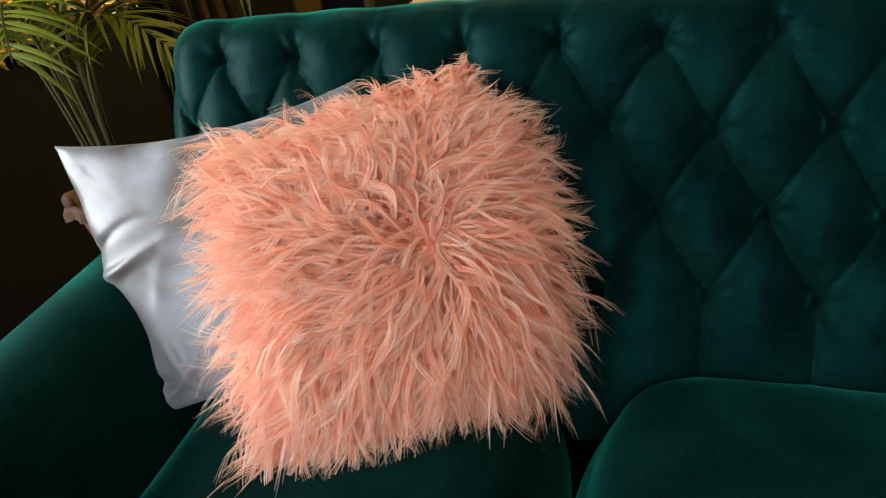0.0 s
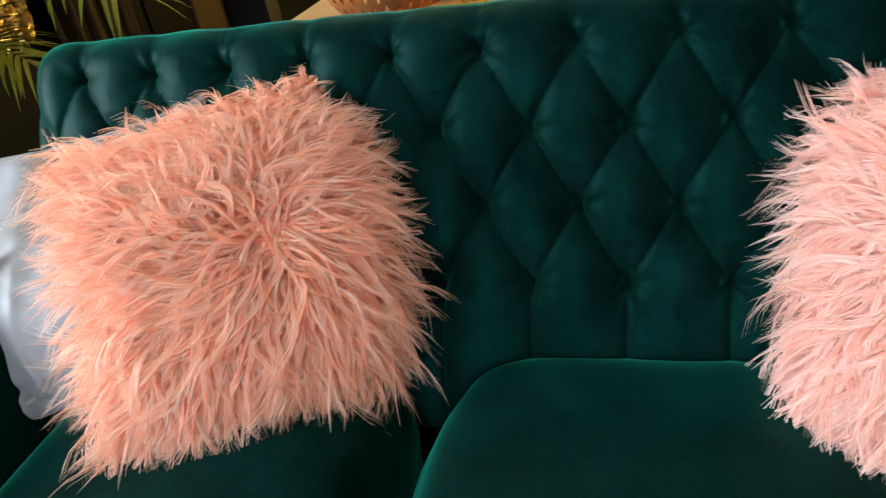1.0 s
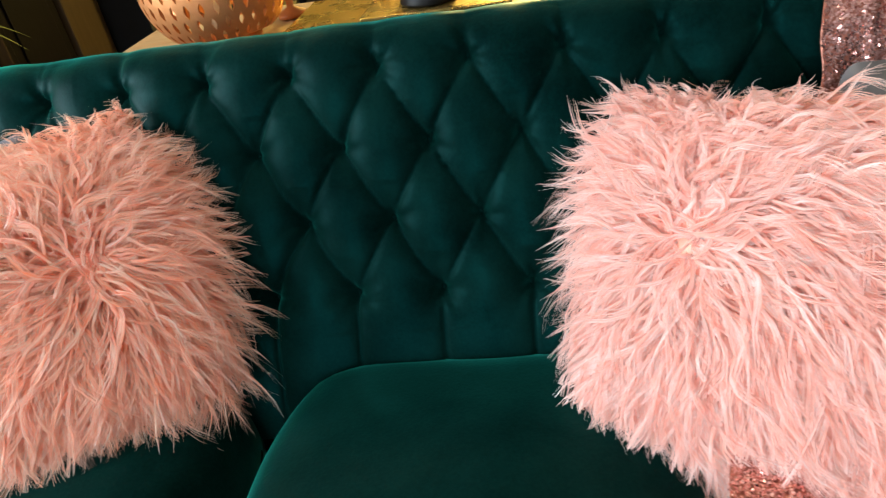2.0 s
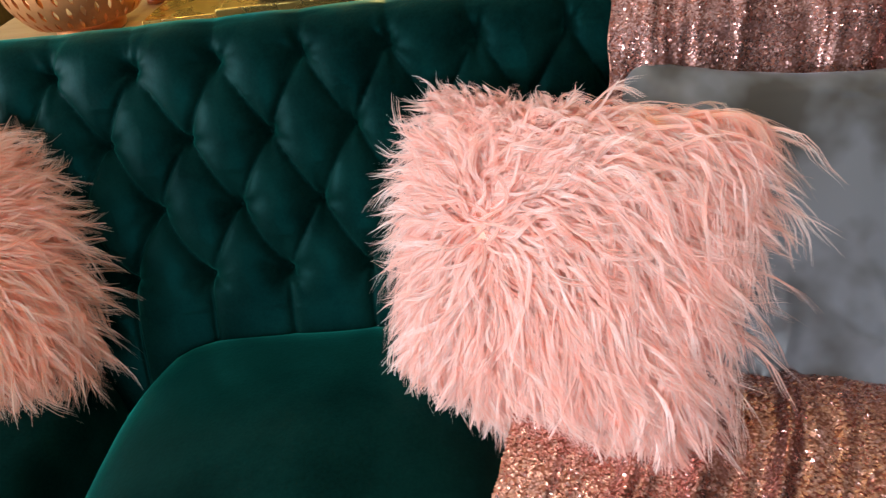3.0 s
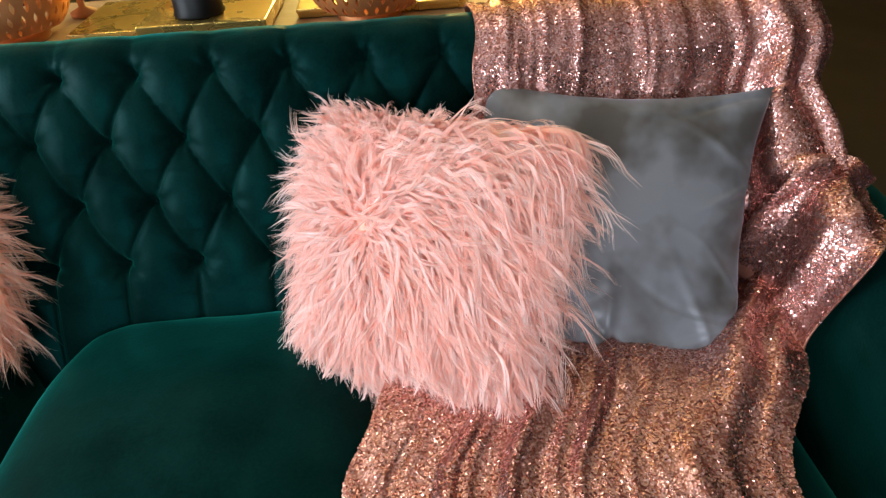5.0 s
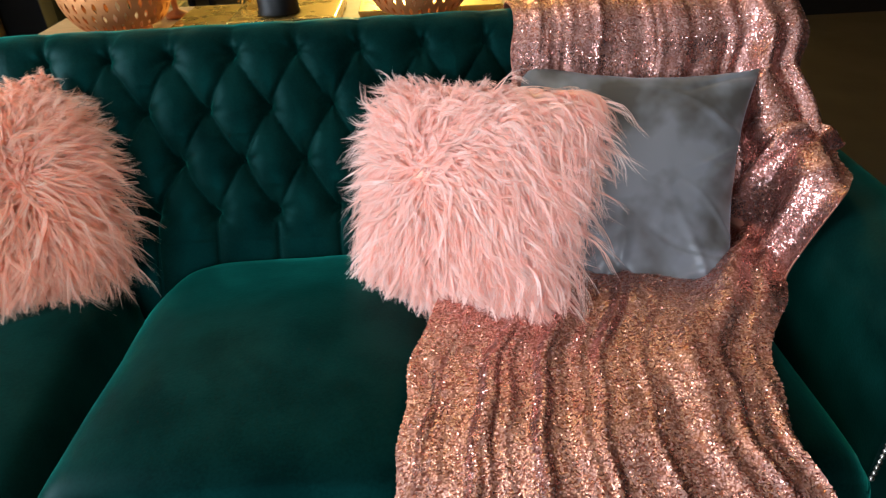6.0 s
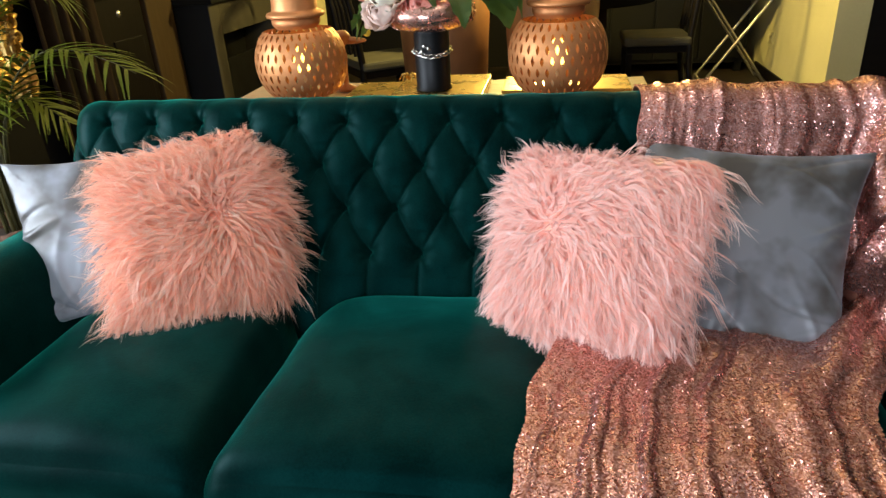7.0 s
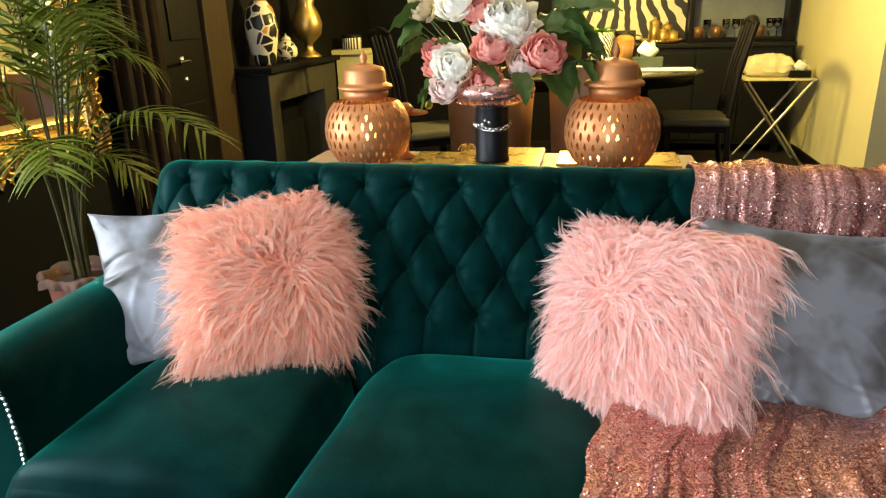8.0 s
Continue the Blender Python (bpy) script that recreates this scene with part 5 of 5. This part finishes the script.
# on the dining table
TISSUE = mat("white_tissue", (0.80, 0.78, 0.72), (0.74, 0.72, 0.66), rough=0.9)
CARTON = mat("green_white_carton", (0.012, 0.030, 0.018), (0.05, 0.06, 0.045), rough=0.6, scale=9)
JUICE = mat("orange_juice", (0.80, 0.36, 0.05), (0.74, 0.30, 0.04), rough=0.25)
GLASS = mat("clear_glass", (0.92, 0.94, 0.92), (0.90, 0.92, 0.90), rough=0.03, bump=0, trans=1.0, spread=0.02)


def tissue_box(m, material, label):
    t = thing("tissue_box", m, label, "tissue box", "tissue boxes")
    box("carton", -0.11, 0.11, -0.06, 0.06, 0, 0.08, material, t)
    P = []
    for k, z in enumerate(np.linspace(0.078, 0.19, 8)):
        w = 0.045 * (1 + 0.6 * math.sin(k * 0.5))
        P.append([(w * math.cos(q) * (1 + 0.2 * math.sin(3 * q + k)), 0.5 * w * math.sin(q), z + 0.012 * math.sin(2 * q + k)) for q in np.linspace(0, 6.283, 20, endpoint=False)])
    put_part("tissue", mesh_from("tissue", np.array(P), grid_quads(8, 20, wrap=True)), TISSUE, t, "crumpled white tissue")
    return t


tissue_box(pose(0.80, 3.95, 0.864), CARTON, "dark green tissue box on the dining table")
sheet = thing("paper_placemat", pose(0.92, 3.80, 0.864), "pale paper place mat on the dining table", "place mat")
box("sheet", -0.20, 0.20, -0.13, 0.13, 0, 0.004, TISSUE, sheet, r=0.001)
jug = thing("juice_jug", pose(0.63, 4.0, 0.864), "glass jug filled with orange juice", "jug")
put_part("juice", lathe("juice", [(0.0001, 0.006), (0.060, 0.006), (0.074, 0.20), (0.0001, 0.20)], 28), JUICE, jug)
put_part("glass", lathe("glass", [(0.0001, 0.001), (0.068, 0.0), (0.079, 0.20), (0.077, 0.27), (0.074, 0.27), (0.076, 0.20), (0.064, 0.004)], 28), GLASS, jug)
put_part("jug_handle", tube("jug_handle", [(0.076, 0, 0.24), (0.115, 0, 0.23), (0.125, 0, 0.16), (0.10, 0, 0.08), (0.072, 0, 0.06)], 0.008), GLASS, jug)
zp = thing("zigzag_pot", pose(0.45, 4.02, 0.864), "black and white zigzag pot with bright green succulents", "pot")
put_part("pot", lathe("pot", [(0.0001, 0), (0.06, 0), (0.095, 0.10), (0.10, 0.22), (0.092, 0.26), (0.085, 0.255), (0.0001, 0.24)], 32), ZIGZAG, zp)
SUCC = mat("succulent_green", (0.16, 0.26, 0.03), (0.10, 0.19, 0.03), rough=0.45)
succ = leaf_mesh("succulent_leaf", 0.09, 0.018, 0.4, 1)
for k in range(26):
    q = k * 2.4
    put_part("succulent_leaf", succ, SUCC, zp, "", pose(0.012 * (k % 5) * math.cos(q), 0.012 * (k % 5) * math.sin(q), 0.25, 0, -55 + 2.2 * k, math.degrees(q)))

# sideboard along the north wall
side = thing("sideboard", pose(1.30, 5.33, 0), "long black sideboard with panelled doors", "sideboard")
box("carcass", -0.80, 0.80, -0.22, 0.24, 0.08, 0.94, BLACK, side)
box("worktop", -0.82, 0.82, -0.25, 0.25, 0.94, 0.975, BLACK, side, r=0.006)
for k in range(4):
    d = box("door", -0.78 + 0.39 * k + 0.01, -0.78 + 0.39 * (k + 1) - 0.01, -0.24, -0.221, 0.12, 0.90, BLACK, side)
    put_part("knob", lathe("knob", [(0.0001, 0.02), (0.012, 0.018), (0.008, 0.0)], 12), SILVER, d, "", pose(0.15 if k % 2 == 0 else -0.15, -0.01, 0.1, 90))
for sx in (-0.75, 0.75):
    for sy in (-0.18, 0.2):
        box("foot", sx - 0.03, sx + 0.03, sy - 0.03, sy + 0.03, 0, 0.08, BLACK, side)
# the mirrored back's bright reflection is painted as plain pale grey
HUTCHBACK = mat("reflection_grey", (0.17, 0.185, 0.19), (0.12, 0.13, 0.135), rough=0.4, scale=5)
hutch = thing("display_hutch", pose(1.70, 5.45, 0.977), "dark framed hutch on the sideboard, its mirrored back painted pale", "hutch")
box("post", -0.45, -0.41, -0.08, 0.10, 0, 0.9, DARKWOOD, hutch)
box("post", 0.39, 0.45, -0.08, 0.10, 0, 0.9, DARKWOOD, hutch)
box("top_rail", -0.45, 0.45, -0.08, 0.10, 0.9, 0.94, DARKWOOD, hutch)
box("shelf", -0.41, 0.39, -0.08, 0.10, 0.0, 0.03, DARKWOOD, hutch)
box("shelf", -0.41, 0.39, -0.06, 0.10, 0.42, 0.44, DARKWOOD, hutch)
box("back_mirror", -0.41, 0.39, 0.10, 0.11, 0.03, 0.9, HUTCHBACK, hutch, "mirrored back, its reflection painted pale grey", r=0)
CUP = mat("bronze_cup", (0.16, 0.075, 0.03), (0.22, 0.12, 0.05), rough=0.3, metal=0.4)
for k, x in enumerate((1.34, 1.50, 1.86)):
    c = thing("mug", pose(x, 5.42, 1.01), "brown glazed mug on the hutch shelf", "mug", "mugs")
    put_part("body", lathe("body", [(0.0001, 0), (0.042, 0), (0.048, 0.10), (0.044, 0.10), (0.038, 0.01), (0.0001, 0.008)], 24), CUP, c)
    put_part("mug_handle", tube("mug_handle", [(0.045, 0, 0.085), (0.075, 0, 0.08), (0.078, 0, 0.04), (0.044, 0, 0.025)], 0.006), CUP, c)
for k, x in enumerate((1.41, 1.58, 1.66, 1.74, 1.95, 2.02)):
    c = thing("drinking_glass", pose(x, 5.40 + 0.03 * (k % 2), 1.01), "clear stemmed drinking glass on the hutch shelf", "glass", "glasses")
    put_part("bowl", lathe("bowl", [(0.004, 0.07), (0.03, 0.09), (0.036, 0.16), (0.034, 0.16), (0.028, 0.095), (0.0001, 0.078)], 20), GLASS, c)
    put_part("stem", lathe("stem", [(0.0001, 0), (0.03, 0), (0.004, 0.006), (0.004, 0.072)], 16), GLASS, c)
tray = thing("tea_set_tray", pose(1.00, 5.30, 0.977), "gold tray with a beaded rim on the sideboard", "tray")
put_part("dish", lathe("dish", [(0.0001, 0.004), (0.16, 0.004), (0.185, 0.03), (0.18, 0.03), (0.155, 0.01), (0.0001, 0.01)], 40), GOLD, tray)
for k in range(36):
    put_part("bead", bead, GOLD, tray, "", pose(0.184 * math.cos(k * 0.1745), 0.184 * math.sin(k * 0.1745), 0.032))
for k, (x, y, h) in enumerate(((0.94, 5.28, 0.20), (1.05, 5.30, 0.16), (1.01, 5.20, 0.12), (1.10, 5.22, 0.10))):
    c = thing("gold_canister", pose(x, y, 0.990), "amber and gold glass canister on the tray", "canister", "gold canisters")
    put_part("body", lathe("body", [(0.0001, 0), (0.045, 0), (0.05, h * 0.3), (0.048, h * 0.8), (0.0001, h * 0.82)], 24), GOLD, c)
    put_part("lid", lathe("lid", [(0.05, h * 0.8), (0.046, h * 0.9), (0.012, h * 0.98), (0.010, h * 1.06), (0.0001, h * 1.1)], 24), GOLD, c)
art = thing("zebra_picture", pose(0.72, 5.57, 1.55), "large black and cream zebra-striped picture on the wall", "picture")
box("canvas", -0.72, 0.52, -0.012, 0.010, -0.55, 0.55, ZEBRA, art, r=0.002)
for z0, z1, x0, x1 in ((-0.57, -0.55, -0.74, 0.54), (0.55, 0.57, -0.74, 0.54), (-0.55, 0.55, -0.74, -0.72), (-0.55, 0.55, 0.52, 0.54)):
    box("frame_rail", x0, x1, -0.02, 0.012, z0, z1, BLACK, art)

# folding tray table
STEEL = mat("brushed_steel", (0.55, 0.53, 0.48), (0.48, 0.46, 0.42), rough=0.3, metal=1.0, bump=0.03)
fold_t = thing("folding_table", pose(1.90, 4.75, 0), "folding side table with crossed steel legs", "table")
box("tabletop", -0.27, 0.27, -0.20, 0.20, 0.70, 0.715, CREAM, fold_t)
for sy in (-0.17, 0.17):
    put_part("leg", tube("leg", [(-0.25, sy, 0.0), (0.0, sy, 0.35), (0.25, sy, 0.70)], 0.012), STEEL, fold_t)
    put_part("leg", tube("leg", [(0.25, sy * 0.86, 0.0), (0.0, sy * 0.86, 0.35), (-0.25, sy * 0.86, 0.70)], 0.012), STEEL, fold_t)
for sx in (-0.25, 0.25):
    put_part("cross_bar", tube("cross_bar", [(sx, -0.17, 0.02), (sx, 0, 0.02), (sx, 0.17, 0.02)], 0.009), STEEL, fold_t)
PLASTIC = mat("cream_plastic_bag", (0.66, 0.60, 0.38), (0.60, 0.53, 0.32), rough=0.4, scale=14, fine=60, bump=0.5)
P, q = rounded(0.19, 0.12, 0.075, 0.06, 20, crown=0.03)
P[:, 2] += 0.02 * smooth_noise(P[:, 0] * 25, P[:, 1] * 22, 6) * (P[:, 2] > -0.03)
P[:, 1] += 0.012 * smooth_noise(P[:, 0] * 30, P[:, 2] * 40, 7)
tagged(put_part("plastic_bag", mesh_from("plastic_bag", P, q), PLASTIC, None, "", pose(1.84, 4.78, 0.792)), "crumpled cream plastic bag on the folding table", "bag")
tissue_box(pose(2.06, 4.66, 0.717) @ Matrix.Scale(0.7, 4), DARKWOOD, "small dark tissue box on the folding table")
sock = thing("wall_socket", pose(2.197, 4.75, 0.34), "cream plastic wall socket on the dining wall", "socket")
box("plate", -0.008, 0.0, -0.075, 0.075, -0.045, 0.045, CREAM, sock)
for sy in (-0.035, 0.035):
    box("switch", -0.012, -0.008, sy - 0.01, sy + 0.01, -0.012, 0.012, CREAM, sock, r=0.002)
tagged(box("baseboard", 2.18, 2.197, 3.42, 5.08, 0, 0.09, DARKWOOD), "dark wooden baseboard along the cream wall", "baseboard", kind="structure")
